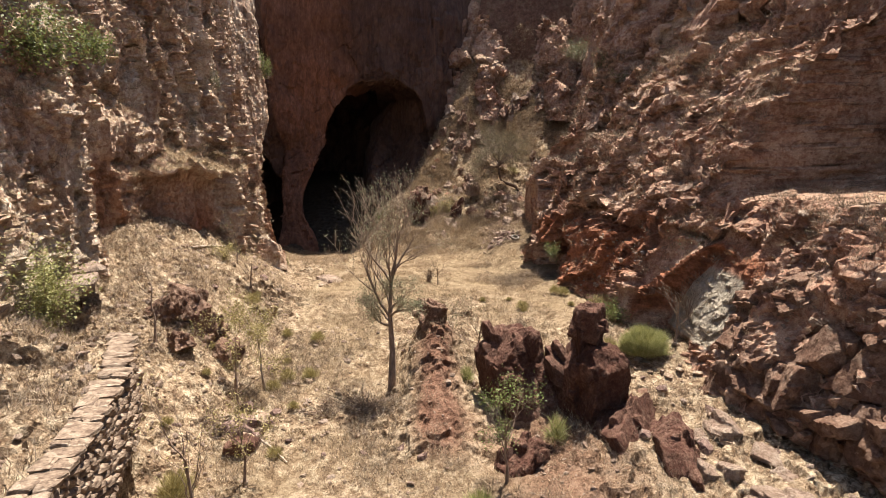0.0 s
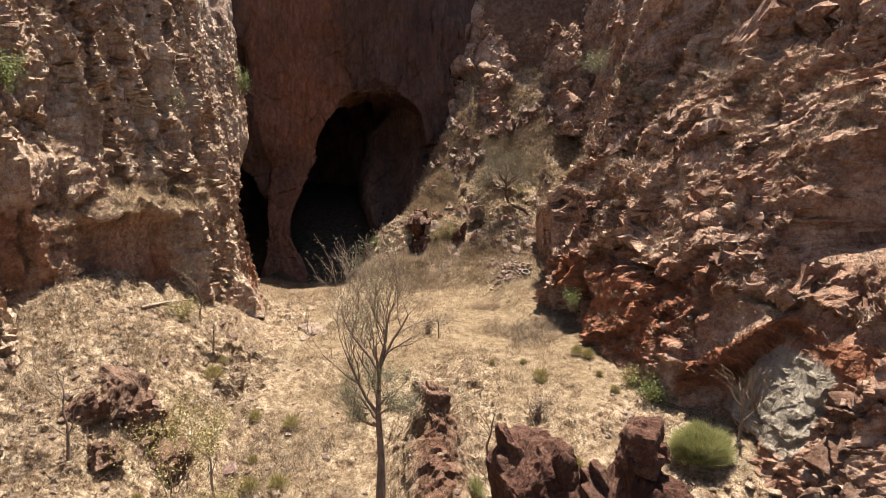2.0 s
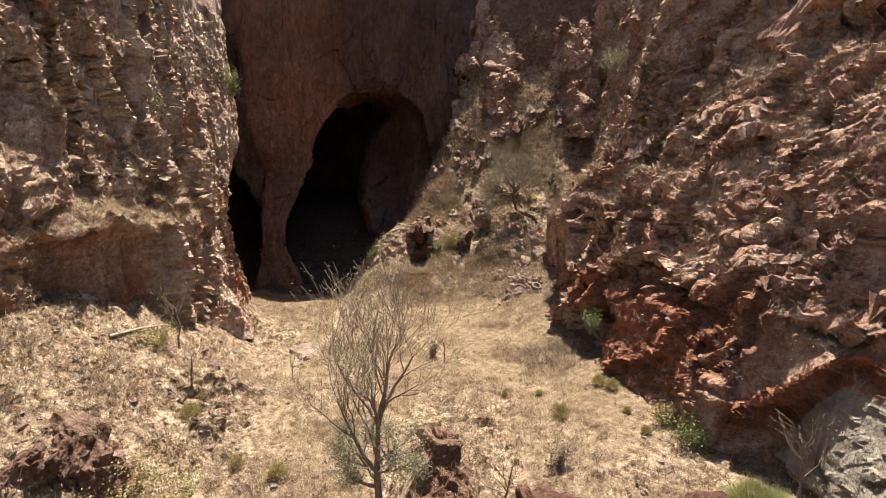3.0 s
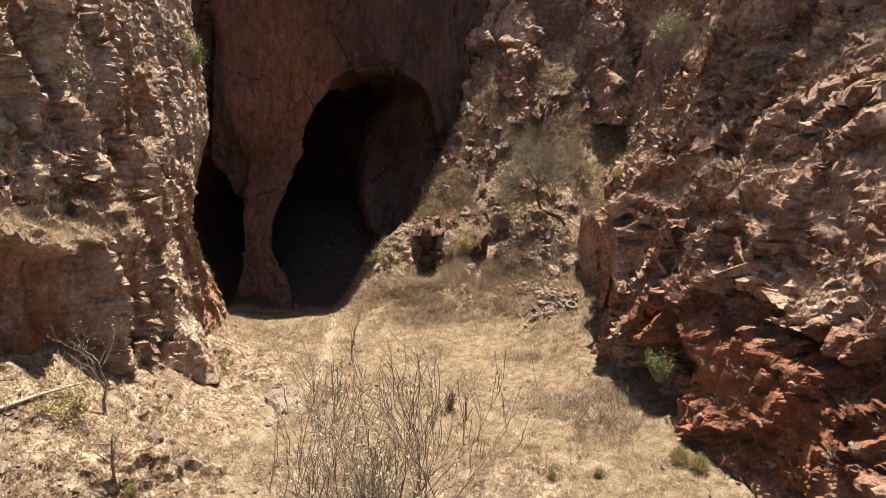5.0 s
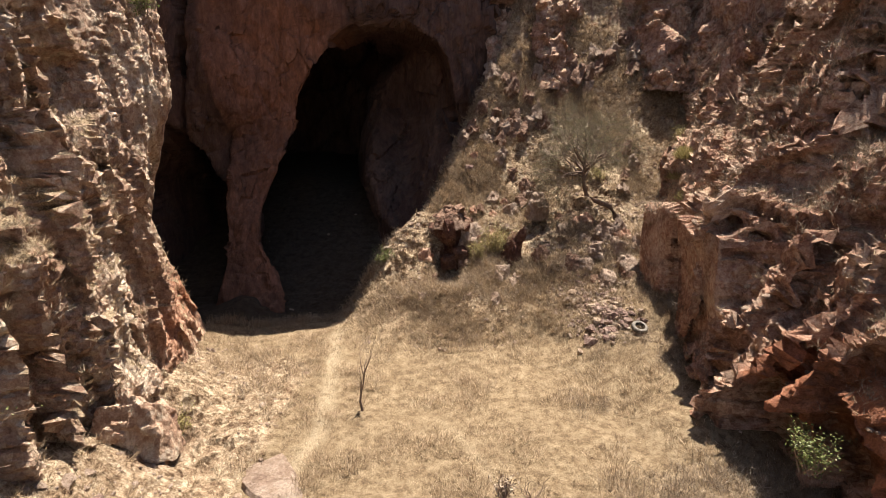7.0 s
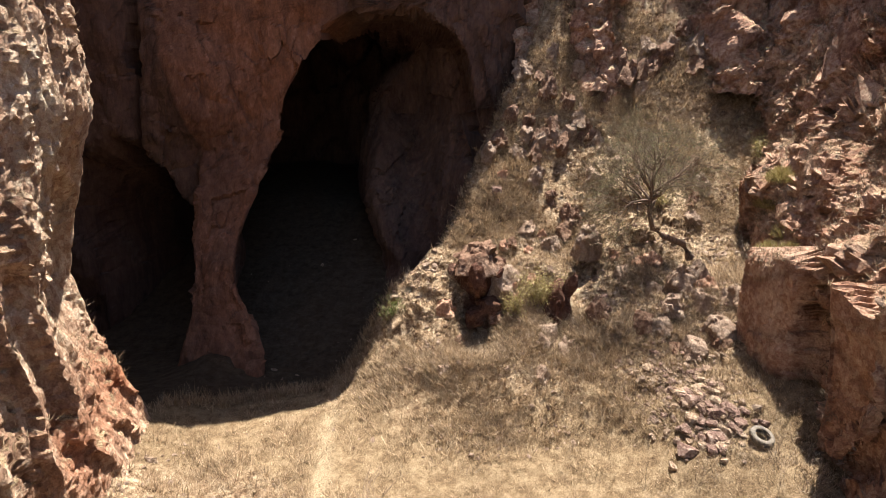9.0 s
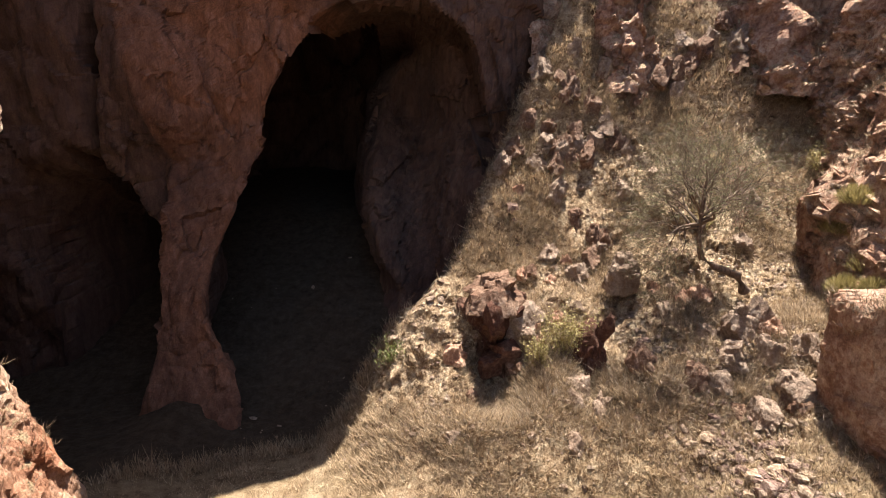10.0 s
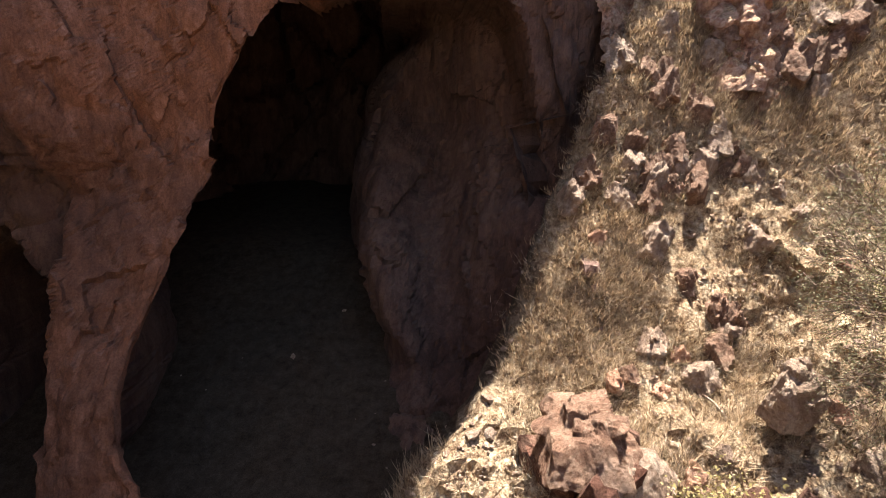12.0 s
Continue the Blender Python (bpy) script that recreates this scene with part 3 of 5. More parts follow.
def build_west():
    ys = np.concatenate([np.arange(4.0, 12.0, 0.2), np.arange(12.0, 46.0, 0.085), np.arange(46.0, 52.0, 0.3)])
    zs = np.concatenate([np.arange(-1.0, 17.5, 0.085), np.arange(17.5, 27.3, 0.4)])
    nu, nv = len(ys), len(zs)
    y, z = [a.ravel() for a in np.meshgrid(ys, zs, indexing="ij")]
    x = left_edge(y) - 0.045 * np.clip(z - 4, 0, 5) - 0.09 * np.clip(z - 9, 0, 30)
    x = x - 0.2 * np.clip(z - 2.5, 0, 8) * (1 - smooth(16.5, 19.5, y))
    x = x + smooth(39.0, 42.0, y) * interp(z, (-1, 0, 2, 5.5, 8, 10.5, 14), (-0.3, -0.3, -1.0, -1.6, -0.9, 0.3, 0.4))
    roof = 6.9 + 0.35 * np.sin(y * 2.1) - 0.5 * smooth(28.5, 30.2, y)
    x = x - 0.9 * smooth(25.2, 25.5, y) * (1 - smooth(29.6, 30.3, y)) * smooth(0.12, -0.12, z - roof)        # smooth undercut
    x = x - 2.2 * bump(y + 0.05 * z, 22.9, 0.5) * smooth(1, 2, z) * (1 - smooth(10, 12, z))                    # chimney
    x = x - 0.4 * smooth(23.3, 23.5, y) * (1 - smooth(24.5, 24.7, y)) * (1 - smooth(7.6, 7.9, z + 0.4 * np.sin(3 * y)))
    x = x - 0.5 * smooth(20.6, 20.8, y) * (1 - smooth(22.0, 22.3, y)) * (1 - smooth(8.6, 9.0, z + 0.5 * np.sin(4 * y))) * smooth(3, 4.5, z)
    x = x - 1.35 * smooth(6.7, 7.9, z + 0.3 * np.sin(y * 1.3)) * bump(y, 30.0, 4.2) + 0.35 * bump(z, 6.8, 0.5) * bump(y, 29.5, 3.4)     # grassy ledge
    x = x + 0.75 * (1 - smooth(0.2, 6.0, z)) * smooth(33, 36, y) * (1 - smooth(43.5, 45, y))
    x = x - 0.35 * np.sin(y * 0.9) * bump(z, 11, 4) * (1 - smooth(40, 43, y)) - 0.4 * smooth(9.0, 10.0, z + 0.5 * np.sin(y)) * (1 - smooth(38, 41, y))
    w1 = fbm(np.stack([y, z, 0 * y], 1), (3.0, 3.5, 3.0), 3, 71)
    big, ledge1 = terraces(y, z, 1.7, 2.7, 72, w1 * 0.9)
    small, ledge2 = terraces(y, z + 0.3 * w1, 0.5, 0.62, 74, fbm(np.stack([y, z, 0 * y], 1), (1.2, 1.6, 1.2), 3, 73) * 0.9)
    steps = 1 - 0.65 * smooth(35.5, 38.5, y)
    steps = steps * (1 - 0.6 * smooth(25.2, 25.5, y) * (1 - smooth(29.6, 30.3, y)) * smooth(0.1, -0.1, z - roof))
    steps = steps * (0.25 + 0.75 * smooth(18.5, 22.0, y))
    x = x - steps * (0.14 * (big - z) + 0.08 * (small - z))
    x = x + steps * (ribs(y + 0.06 * z, z, 1.9, 4.0, 77, w1 * 0.8) * 1.7 + ribs(y + 0.1 * z, z, 0.8, 1.4, 78, w1 * 2.2) * 0.4)
    p = np.stack([x, y, z], 1)
    calm = 1 - 0.6 * smooth(25.2, 25.5, y) * (1 - smooth(29.6, 30.3, y)) * smooth(0.1, -0.1, z - roof) - 0.7 * smooth(20.6, 20.9, y) * (1 - smooth(24.4, 24.7, y)) * smooth(3, 5, z) * (1 - smooth(7, 8.5, z))
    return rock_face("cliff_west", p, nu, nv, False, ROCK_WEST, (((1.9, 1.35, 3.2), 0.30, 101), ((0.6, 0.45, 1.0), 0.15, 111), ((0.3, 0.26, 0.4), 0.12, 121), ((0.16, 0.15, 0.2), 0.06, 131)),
                     "tall jagged brown cliff with vertical cracks and dry tufts", {
        "amount": np.clip(calm, 0.1, 1) * (0.45 + 0.55 * np.maximum(ledge2, 0.6 * ledge1)) * (1 - 0.5 * smooth(35.5, 38.5, y)) * (1 - 0.8 * smooth(46, 48, y)),
        "red": 0.6 * (1 - calm) + 0.5 * smooth(35, 39, y) * bump(z, 2.2, 2.6) + 0.25 * bump(y, 31.5, 4.5) * smooth(6.0, 4.0, z) + 0.08,
        "grey": 0.35 * bump(z, 9.5, 1.8) + 0.5 * (1 - smooth(18.5, 21, y)) * smooth(6.5, 4.5, z),
        "straw": 0.45 * bump(z, 7.4, 0.8) * bump(y, 29.8, 3.4) + 0.02}, 0.03, 0.12, None, 0.12, (0.6, 1.0, 1.6, 1.4), True, 0.1)


def lip_height(y):
    return soft_interp(y, (19, 20.5, 22, 22.5, 23, 23.5, 24.2), (3.3, 3.6, 3.8, 3.2, 2.1, 1.4, 0.6), 0.15)


def right_profile(y, z):
    dx = soft_interp(z, (-2, 0, 1, 2.7, 4.2, 7.3, 10, 14, 18, 27), (-0.2, 0, 0.3, 0.9, 1.8, 3.6, 5.2, 7.7, 10, 14.5), 0.3)
    x = right_edge(y) + dx * (1 - 0.42 * smooth(36, 38.5, y) - 0.2 * smooth(47, 51, y))
    south = 1 - smooth(23.2, 23.9, y)
    x = x + 0.3 * np.clip(dx - 1.6, 0, 20) * smooth(22, 24, y) * (1 - smooth(30, 35, y))
    x = x + (0.7 * smooth(0.3, 5, z) + 6.0 * smooth(5.4, 7.0, z)) * south * smooth(10, 13, y)     # set back behind a corner
    x = x - 1.28 * np.clip(dx - 3.4, 0, 20) * south                                                                 # sheer wall above
    x = x - 1.2 * smooth(35, 37.5, y) * (1 - smooth(43.5, 45, y)) * bump(z, 6.0, 1.6)                              # shoulder block at the inner end
    lip = lip_height(y)
    slab = smooth(19.0, 19.8, y) * (1 - smooth(23.5, 23.9, y))
    under = slab * smooth(0.18, -0.18, z - lip)
    x = x * (1 - under) + (9.75 + 0.45 * z) * under                                                                  # grey slab under a slanting lip
    x = x - 0.7 * slab * smooth(-0.18, 0.22, z - lip) * np.exp(-np.clip(z - lip, 0, 9) / 1.1)
    lip2 = soft_interp(y, (26, 27.5, 28.5, 30, 31, 32), (4.1, 4.3, 4.45, 4.5, 4.75, 5.2), 0.2)
    span = smooth(26.4, 27.0, y) * (1 - smooth(31.0, 31.6, y))
    x = x + 0.7 * span * smooth(0.06, -0.06, z - lip2) * smooth(-1.0, -0.6, z - lip2) - 0.55 * span * smooth(-0.06, 0.06, z - lip2) * np.exp(-np.clip(z - lip2, 0, 9) / 0.9)
    x = x + 0.9 * bump(y, 24.9, 0.8) * bump(z, 5.6, 0.9)
    foot = smooth(30.6, 31.0, y) * (1 - smooth(34.6, 35.0, y))
    x = x + 1.15 * foot * smooth(0.1, -0.1, z - 2.3 - 0.25 * np.sin(y * 3)) + 0.5 * foot * smooth(0.4, 1.2, 2.3 - z)       # shaded hollow at the foot
    notch = smooth(25.2, 25.5, y) * (1 - smooth(27.6, 28.0, y)) * smooth(11.8, 12.0, z) * (1 - smooth(14.8, 15.0, z))
    x = x + notch * (1.7 - np.clip(dx - 6.4, 0, 3))
    return x


def build_east():
    ys = np.concatenate([np.arange(3.0, 12.0, 0.2), np.arange(12.0, 47.0, 0.085), np.arange(47.0, 67.0, 0.12)])
    zs = np.concatenate([np.arange(-2.5, 15.0, 0.07), np.arange(15.0, 27.3, 0.35)])
    nu, nv = len(ys), len(zs)
    y, z = [a.ravel() for a in np.meshgrid(ys, zs, indexing="ij")]
    flat = np.stack([y, z, 0 * y], 1)
    w1 = fbm(flat, (3.2, 3.2, 3.0), 3, 171)
    big, ledge1 = terraces(y + 0.35 * z, z, 1.5, 2.4, 172, w1 * 1.2)
    small, ledge2 = terraces(y + 0.3 * z, z + 0.5 * w1, 0.5, 0.75, 174, fbm(flat, (1.2, 1.5, 1.2), 3, 173) * 0.9)
    slab = smooth(18.8, 19.2, y) * (1 - smooth(23.9, 24.3, y)) * smooth(4.6, 4.0, z)
    sheer = 1 - (1 - smooth(23.2, 23.9, y)) * smooth(5.0, 6.5, z)
    stepped = z + sheer * (1 - slab) * (0.4 * (big - z) + 0.34 * (small - z))
    x = right_profile(y, stepped) * (1 - slab) + right_profile(y, z) * slab
    x = x - (1 - slab) * (ribs(y + 0.4 * z, z, 2.4, 3.0, 177, w1) * 1.3 + ribs(y + 0.3 * z, z, 0.7, 1.3, 178, w1 * 1.2) * 0.3)
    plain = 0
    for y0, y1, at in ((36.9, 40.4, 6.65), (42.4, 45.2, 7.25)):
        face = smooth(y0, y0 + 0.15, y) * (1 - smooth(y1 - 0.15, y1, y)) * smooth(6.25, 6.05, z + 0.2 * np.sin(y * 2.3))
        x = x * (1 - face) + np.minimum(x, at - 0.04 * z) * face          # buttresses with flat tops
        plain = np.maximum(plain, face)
    p = np.stack([x, y, z], 1)
    red = 0.95 * bump(y, 28.3, 3.2) * bump(z, 2.2, 1.9) + 0.35 * bump(y, 25, 2.5) * bump(z, 4.5, 2) + 0.8 * bump(y, 32.6, 2.0) * bump(z, 3.2, 1.3) + 0.6 * slab * bump(z - lip_height(y), 0, 0.7) + 0.12
    grey = 0.85 * smooth(19.2, 19.8, y) * (1 - smooth(23.2, 23.7, y)) * (1 - smooth(2.6, 3.6, z)) * smooth(-0.1, 0.5, z) * smooth(-0.2, -0.6, z - lip_height(y)) + 0.35 * bump(z, 8.5, 2.2) * bump(y, 25.5, 3)
    straw = 0.12 * smooth(5, 8, z) * smooth(28, 31, y) - 0.22
    # Red on the buttress faces darkens them: their shade put into the colour.
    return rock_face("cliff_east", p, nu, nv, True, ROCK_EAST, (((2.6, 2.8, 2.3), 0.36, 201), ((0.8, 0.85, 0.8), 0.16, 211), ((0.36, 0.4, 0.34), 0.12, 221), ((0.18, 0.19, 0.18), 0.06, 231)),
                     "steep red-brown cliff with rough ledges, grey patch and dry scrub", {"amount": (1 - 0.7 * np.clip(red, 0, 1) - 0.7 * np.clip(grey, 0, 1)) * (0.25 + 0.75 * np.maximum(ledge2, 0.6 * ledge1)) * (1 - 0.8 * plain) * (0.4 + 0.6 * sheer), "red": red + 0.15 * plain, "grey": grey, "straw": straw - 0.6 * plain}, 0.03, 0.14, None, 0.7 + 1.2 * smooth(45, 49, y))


def cave_rim(z):
    """The column by height: its middle, half its width, where the great hollow begins and the open edge beside it."""
    cx = soft_interp(z, (-2, 0, 1, 2.5, 4.5, 6, 9, 12, 15), (-13.8, -13.8, -14.0, -14.4, -14.65, -14.4, -13.9, -13.4, -13), 0.4)
    half = soft_interp(z, (-2, 0, 1, 2.5, 4.5, 6, 9, 12, 15), (2.5, 2.0, 1.5, 1.1, 1.15, 1.4, 2.1, 3.3, 4.5), 0.4)
    left = np.where(z < 9.7, cx + half * 0.98, soft_interp(z, (9, 9.7, 11.2, 13.4, 15, 15.8, 16.2), (-12.1, -12.0, -11.9, -10.6, -9.4, -7.8, -6), 0.2))
    return cx, half, left, np.where(z < 9.7, cx + half * 0.86, left + 0.02)


def head_depth(x, z):
    y = soft_interp(x, (-28, -20, -15, -11, -8.5, -4, 0, 3, 6, 9), (51, 53.5, 55.3, 56.2, 56.8, 58.0, 59.8, 62.0, 64, 66), 0.8)
    y = y - smooth(13.5, 33, z) * soft_interp(x, (-16, -9, -4, -1.4, 0, 2, 4), (2.6, 3.0, 1.9, 0.9, 0.0, -1.5, -2.2))
    # column between the two hollows: runs forward towards its foot
    cx, half, left, rim = cave_rim(z)
    column = np.where(x < cx, smooth(1.06, 0.84, np.abs(x - cx) / half), smooth(1.35, 0.75, np.abs(x - cx) / half))
    nose = 50.2 + 0.54 * np.clip(z, -2.5, 10.5)
    full = smooth(12.5, 9.5, z)
    # great hollow under the arch
    right = soft_interp(z, (-2, 6, 10, 13, 14.6, 15.6, 16.2), (1.0, 0.0, -1.5, -2.0, -2.5, -3.8, -6.0))
    roof = 16.0 - 0.30 * ((x + 5.8) / 2.2) ** 2 * (x > -5.8) - 0.08 * (x + 5.8) ** 2 * (x < -5.8)
    arch = smooth(0.0, 0.6, right - x) * smooth(0.0, 1.5, roof - z)
    hollow = arch * smooth(0.0, 0.45, x - left)
    # its right wall leans back from a foot that stands out; a dark slot stays open beside the column
    slot = soft_interp(z, (-2, 0, 1, 3, 5, 8, 12, 14, 16), (-7.6, -7.8, -8.0, -9.2, -10.2, -10.4, -9.9, -8.6, -6.5), 0.5)
    wall = 56.2 + 0.82 * np.clip(z, -2, 10.5) - 0.75 * np.clip(x + 6, 0, 5) * smooth(2, 8, z)
    wall = wall + 9.0 * smooth(2.8, -0.6, x - slot) * smooth(-2, 4, z) + 3.0 * smooth(1.0, -0.4, x - slot) + 0.7 * np.sin(x * 1.1 + z * 0.15)
    front = y
    y = y * (1 - hollow) + np.where(z > 8, np.maximum(wall, y + 0.6), wall) * hollow
    hole = (arch > 0.2) & (x > rim + 0.005) & (x < slot - 0.2)
    # low hollow beside it, deepest next to the column, open down to the floor
    ex = (x + 19.5) / np.where(x > -19.5, 2.7 + 1.3 * smooth(6.5, 3.0, z), 2.7 - 1.3 * smooth(7.0, 1.0, z))
    ez = np.clip(z - 4.0, 0, 20) / 5.0
    r = np.sqrt(ex * ex + ez * ez)
    low = np.where(x > -19.5, smooth(1.12, 0.85, r) * 0.5 + 0.5 * smooth(1.0, 0.35, r), 0.75 * smooth(1.1, 0.1, r) + 0.25 * smooth(0.3, 0.0, r))
    y = y + 9.0 * low * (1 - hollow) - 1.2 * smooth(5.0, 0.0, z) * (1 - hollow) * (1 - low) * smooth(-15.4, -14.8, x)
    y = y * (1 - column * full) + np.minimum(y, nose) * column * full
    # upright fissure that parts the left panel from the column above the hollows
    y = y + 1.6 * bump(x, -18.3 + 0.06 * (z - 9), 0.22) * smooth(7.6, 9.4, z) * (1 - smooth(17, 20, z))
    y = y - 1.3 * bump(x, -15.6, 1.9) * smooth(8.4, 10.5, z) * (1 - smooth(12.4, 16.5, z))
    # the open rim keeps the depth of the rock that it belongs to
    y = np.where(hole & (x < rim + 0.3), np.where(z < 10.2, nose, np.minimum(front, y)), y)
    return y, hole, column, hollow


def build_head():
    xs = np.concatenate([np.arange(-27.0, -19.0, 0.12), np.arange(-19.0, -8.0, 0.065), np.arange(-8.0, 8.0, 0.1)])
    zs = np.concatenate([np.arange(-2.0, 20.0, 0.1), np.arange(20.0, 34.3, 0.4)])
    nu, nv = len(xs), len(zs)
    x, z = [a.ravel() for a in np.meshgrid(xs, zs, indexing="ij")]
    mid = xs[np.argmin(np.abs(xs + 12.4))]
    x = x + (cave_rim(z)[3] - mid) * smooth(7.5, 1.0, np.abs(x - mid))          # one line of points follows the open edge
    y, hole, column, hollow = head_depth(x, z)
    p = np.stack([x, y, z], 1)
    p[:, 1] += 0.9 * fbm(p, (4.5, 4.5, 6.5), 3, 61) * (1 - 0.5 * hollow) - 0.55 * np.abs(fbm(p, (2.0, 2.0, 3.2), 3, 62)) - 0.25 * np.abs(fbm(p, (0.8, 0.8, 1.2), 3, 63))
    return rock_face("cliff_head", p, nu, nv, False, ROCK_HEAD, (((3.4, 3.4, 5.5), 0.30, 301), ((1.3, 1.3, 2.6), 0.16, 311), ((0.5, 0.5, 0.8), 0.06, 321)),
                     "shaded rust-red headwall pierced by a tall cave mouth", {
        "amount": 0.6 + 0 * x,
        # Column and bulge: rust plus painted bounce light; hollow: duller, as painted shade.
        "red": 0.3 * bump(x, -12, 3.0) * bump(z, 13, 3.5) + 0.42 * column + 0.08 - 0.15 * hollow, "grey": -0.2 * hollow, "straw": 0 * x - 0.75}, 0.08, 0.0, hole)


def build_upper():
    xs, zs = np.arange(0.5, 15.0, 0.1), np.arange(11.5, 32.0, 0.1)
    nu, nv = len(xs), len(zs)
    x, z = [a.ravel() for a in np.meshgrid(xs, zs, indexing="ij")]
    y = 58.8 + (z - 14) / (2.7 - 0.8 * smooth(2, 6, x)) - 0.9 * smooth(9, 13, x) + 0.7 * np.sin(x * 0.9)
    p = np.stack([x, y, z], 1)
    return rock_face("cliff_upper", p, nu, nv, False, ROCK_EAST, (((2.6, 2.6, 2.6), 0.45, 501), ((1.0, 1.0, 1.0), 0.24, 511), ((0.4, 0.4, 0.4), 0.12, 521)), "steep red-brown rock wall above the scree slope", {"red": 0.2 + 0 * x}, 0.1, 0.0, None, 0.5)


def build_roof():
    xs, ys = np.arange(-30, 9, 0.8), np.linspace(0, 1, 30)
    nu, nv = len(xs), len(ys)
    x, v = [a.ravel() for a in np.meshgrid(xs, ys, indexing="ij")]
    rim = head_depth(x, x * 0 + 34.2)[0]
    y = rim - 0.3 + (86 - rim) * v
    p = np.stack([x, y, 34.0 + 1.0 * smooth(0, 0.2, v) - 8.0 * smooth(0.4, 1, v) + 0.5 * fbm(np.stack([x, y, 0 * x], 1), (5, 5, 5), 3, 9)], 1)
    me = mesh_from("cliff_top", p, grid_quads(nu, nv), GROUND)
    for key in ("bare", "red", "trail", "floor_shade"):
        mask(me, key, 0.3 + 0 * x if key == "bare" else 0 * x)
    return tagged(new("cliff_top", me), "dry earth and rock above the cave", "ground", kind="structure")


def build_chamber():
    """The hollow behind the headwall."""
    us, vs = np.linspace(0, 1, 190), np.linspace(0, 1, 130)
    nu, nv = len(us), len(vs)
    u, v = [a.ravel() for a in np.meshgrid(us, vs, indexing="ij")]
    ang, lift = np.pi * (1.06 - 1.12 * u), v * np.pi / 2
    r = np.cos(lift) ** 0.6
    x = -10.5 + np.cos(ang) * r * np.where(np.cos(ang) < 0, 14, 8.8)
    y = 61.5 + np.sin(ang) * r * 16
    z = -1.5 + 28.0 * np.sin(lift) ** 0.8
    p = np.stack([x, y, z], 1)
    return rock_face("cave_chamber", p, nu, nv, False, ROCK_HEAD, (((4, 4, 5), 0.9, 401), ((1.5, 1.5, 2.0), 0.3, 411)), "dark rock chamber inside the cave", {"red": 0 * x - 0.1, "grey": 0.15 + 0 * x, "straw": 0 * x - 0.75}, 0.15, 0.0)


west, west_p, west_n = build_west()
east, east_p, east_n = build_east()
head, head_p, head_n = build_head()
build_roof()
build_chamber()
build_upper()


# ---- plants as ribbons and sticks ----
rng = np.random.default_rng(7)


def blades(base, up, height, width, bend, spread, per, seed):
    """Tufts: per blades each from every base point, bending outwards. Gives points and triangles."""
    r = np.random.default_rng(seed)
    n = len(base) * per
    b = np.repeat(base, per, 0)
    h = np.repeat(height, per) * r.uniform(0.55, 1.15, n)
    u = np.repeat(up, per, 0)
    ang = r.uniform(0, 2 * np.pi, n)
    out = np.stack([np.cos(ang), np.sin(ang), np.zeros(n)], 1)
    b = b + out * (np.repeat(spread, per) * r.uniform(0.1, 1, n))[:, None] - u * 0.03
    side = np.stack([-np.sin(ang + r.uniform(-1, 1, n)), np.cos(ang), np.zeros(n)], 1)
    w = (width * r.uniform(0.6, 1.3, n))[:, None]
    lean = (bend * r.uniform(0.2, 1.3, n))[:, None]
    tip = b + u * (h * (1 - 0.25 * lean[:, 0]))[:, None] + out * lean * h[:, None]
    v = np.stack([b - side * w * 1.2, b + side * w * 1.2, tip], 1).reshape(-1, 3)
    return v, np.arange(n)[:, None] * 3 + np.array([0, 1, 2])


def sticks(base, up, length, width, per, seed, flat=0.9):
    """Tangles of thin twigs."""
    r = np.random.default_rng(seed)
    n = len(base) * per
    b = np.repeat(base, per, 0) + r.normal(0, 1, (n, 3)) * (np.repeat(length, per) * 0.28)[:, None] * np.array([1, 1, 0.25])
    d = np.repeat(up, per, 0) * 0.8 + r.normal(0, 1, (n, 3)) * flat * 0.7
    d /= np.linalg.norm(d, axis=1)[:, None]
    l = np.repeat(length, per) * r.uniform(0.4, 1.2, n)
    k = r.normal(0, 1, (n, 3))
    s = np.cross(d, k)
    s /= np.linalg.norm(s, axis=1)[:, None] + 1e-9
    m = b + d * (l * 0.55)[:, None]
    tip = m + (d + 0.55 * k / 1.5) * (l * 0.45)[:, None]
    w = (width * r.uniform(0.6, 1.4, n))[:, None]
    v = np.stack([b - s * w, b + s * w, m + s * w * 0.2, m - s * w * 0.7, m + s * w * 0.7, tip], 1).reshape(-1, 3)
    return v, np.arange(n * 2)[:, None] * 3 + np.array([0, 1, 2])


def leaves(centres, size, seed):
    """Small folded leaves, one at every point."""
    r = np.random.default_rng(seed)
    n = len(centres)
    a = r.normal(0, 1, (n, 3))
    a[:, 2] = a[:, 2] * 0.6 - 0.2
    a /= np.linalg.norm(a, axis=1)[:, None]
    s = np.cross(a, r.normal(0, 1, (n, 3)))
    s /= np.linalg.norm(s, axis=1)[:, None] + 1e-9
    l = (size * r.uniform(0.6, 1.4, n))[:, None]
    v = np.stack([centres, centres + a * l * 0.5 + s * l * 0.28, centres + a * l, centres + a * l * 0.5 - s * l * 0.28], 1).reshape(-1, 3)
    i = np.arange(n)[:, None] * 4
    return v, np.concatenate([i + np.array([0, 1, 2]), i + np.array([0, 2, 3])], 0)


def joined(*pairs):
    vs, ts, at = [], [], 0
    for v, t in pairs:
        vs.append(v)
        ts.append(t + at)
        at += len(v)
    return np.concatenate(vs), np.concatenate(ts)


def scatter(p, n, weight, count, seed):
    """Points on a sheet, by weight."""
    r = np.random.default_rng(seed)
    w = np.clip(weight, 0, None)
    pick = r.choice(len(p), count, p=w / w.sum())
    j = r.normal(0, 0.13, (count, 3))
    j -= n[pick] * np.sum(j * n[pick], 1)[:, None]
    return p[pick] + j, n[pick]


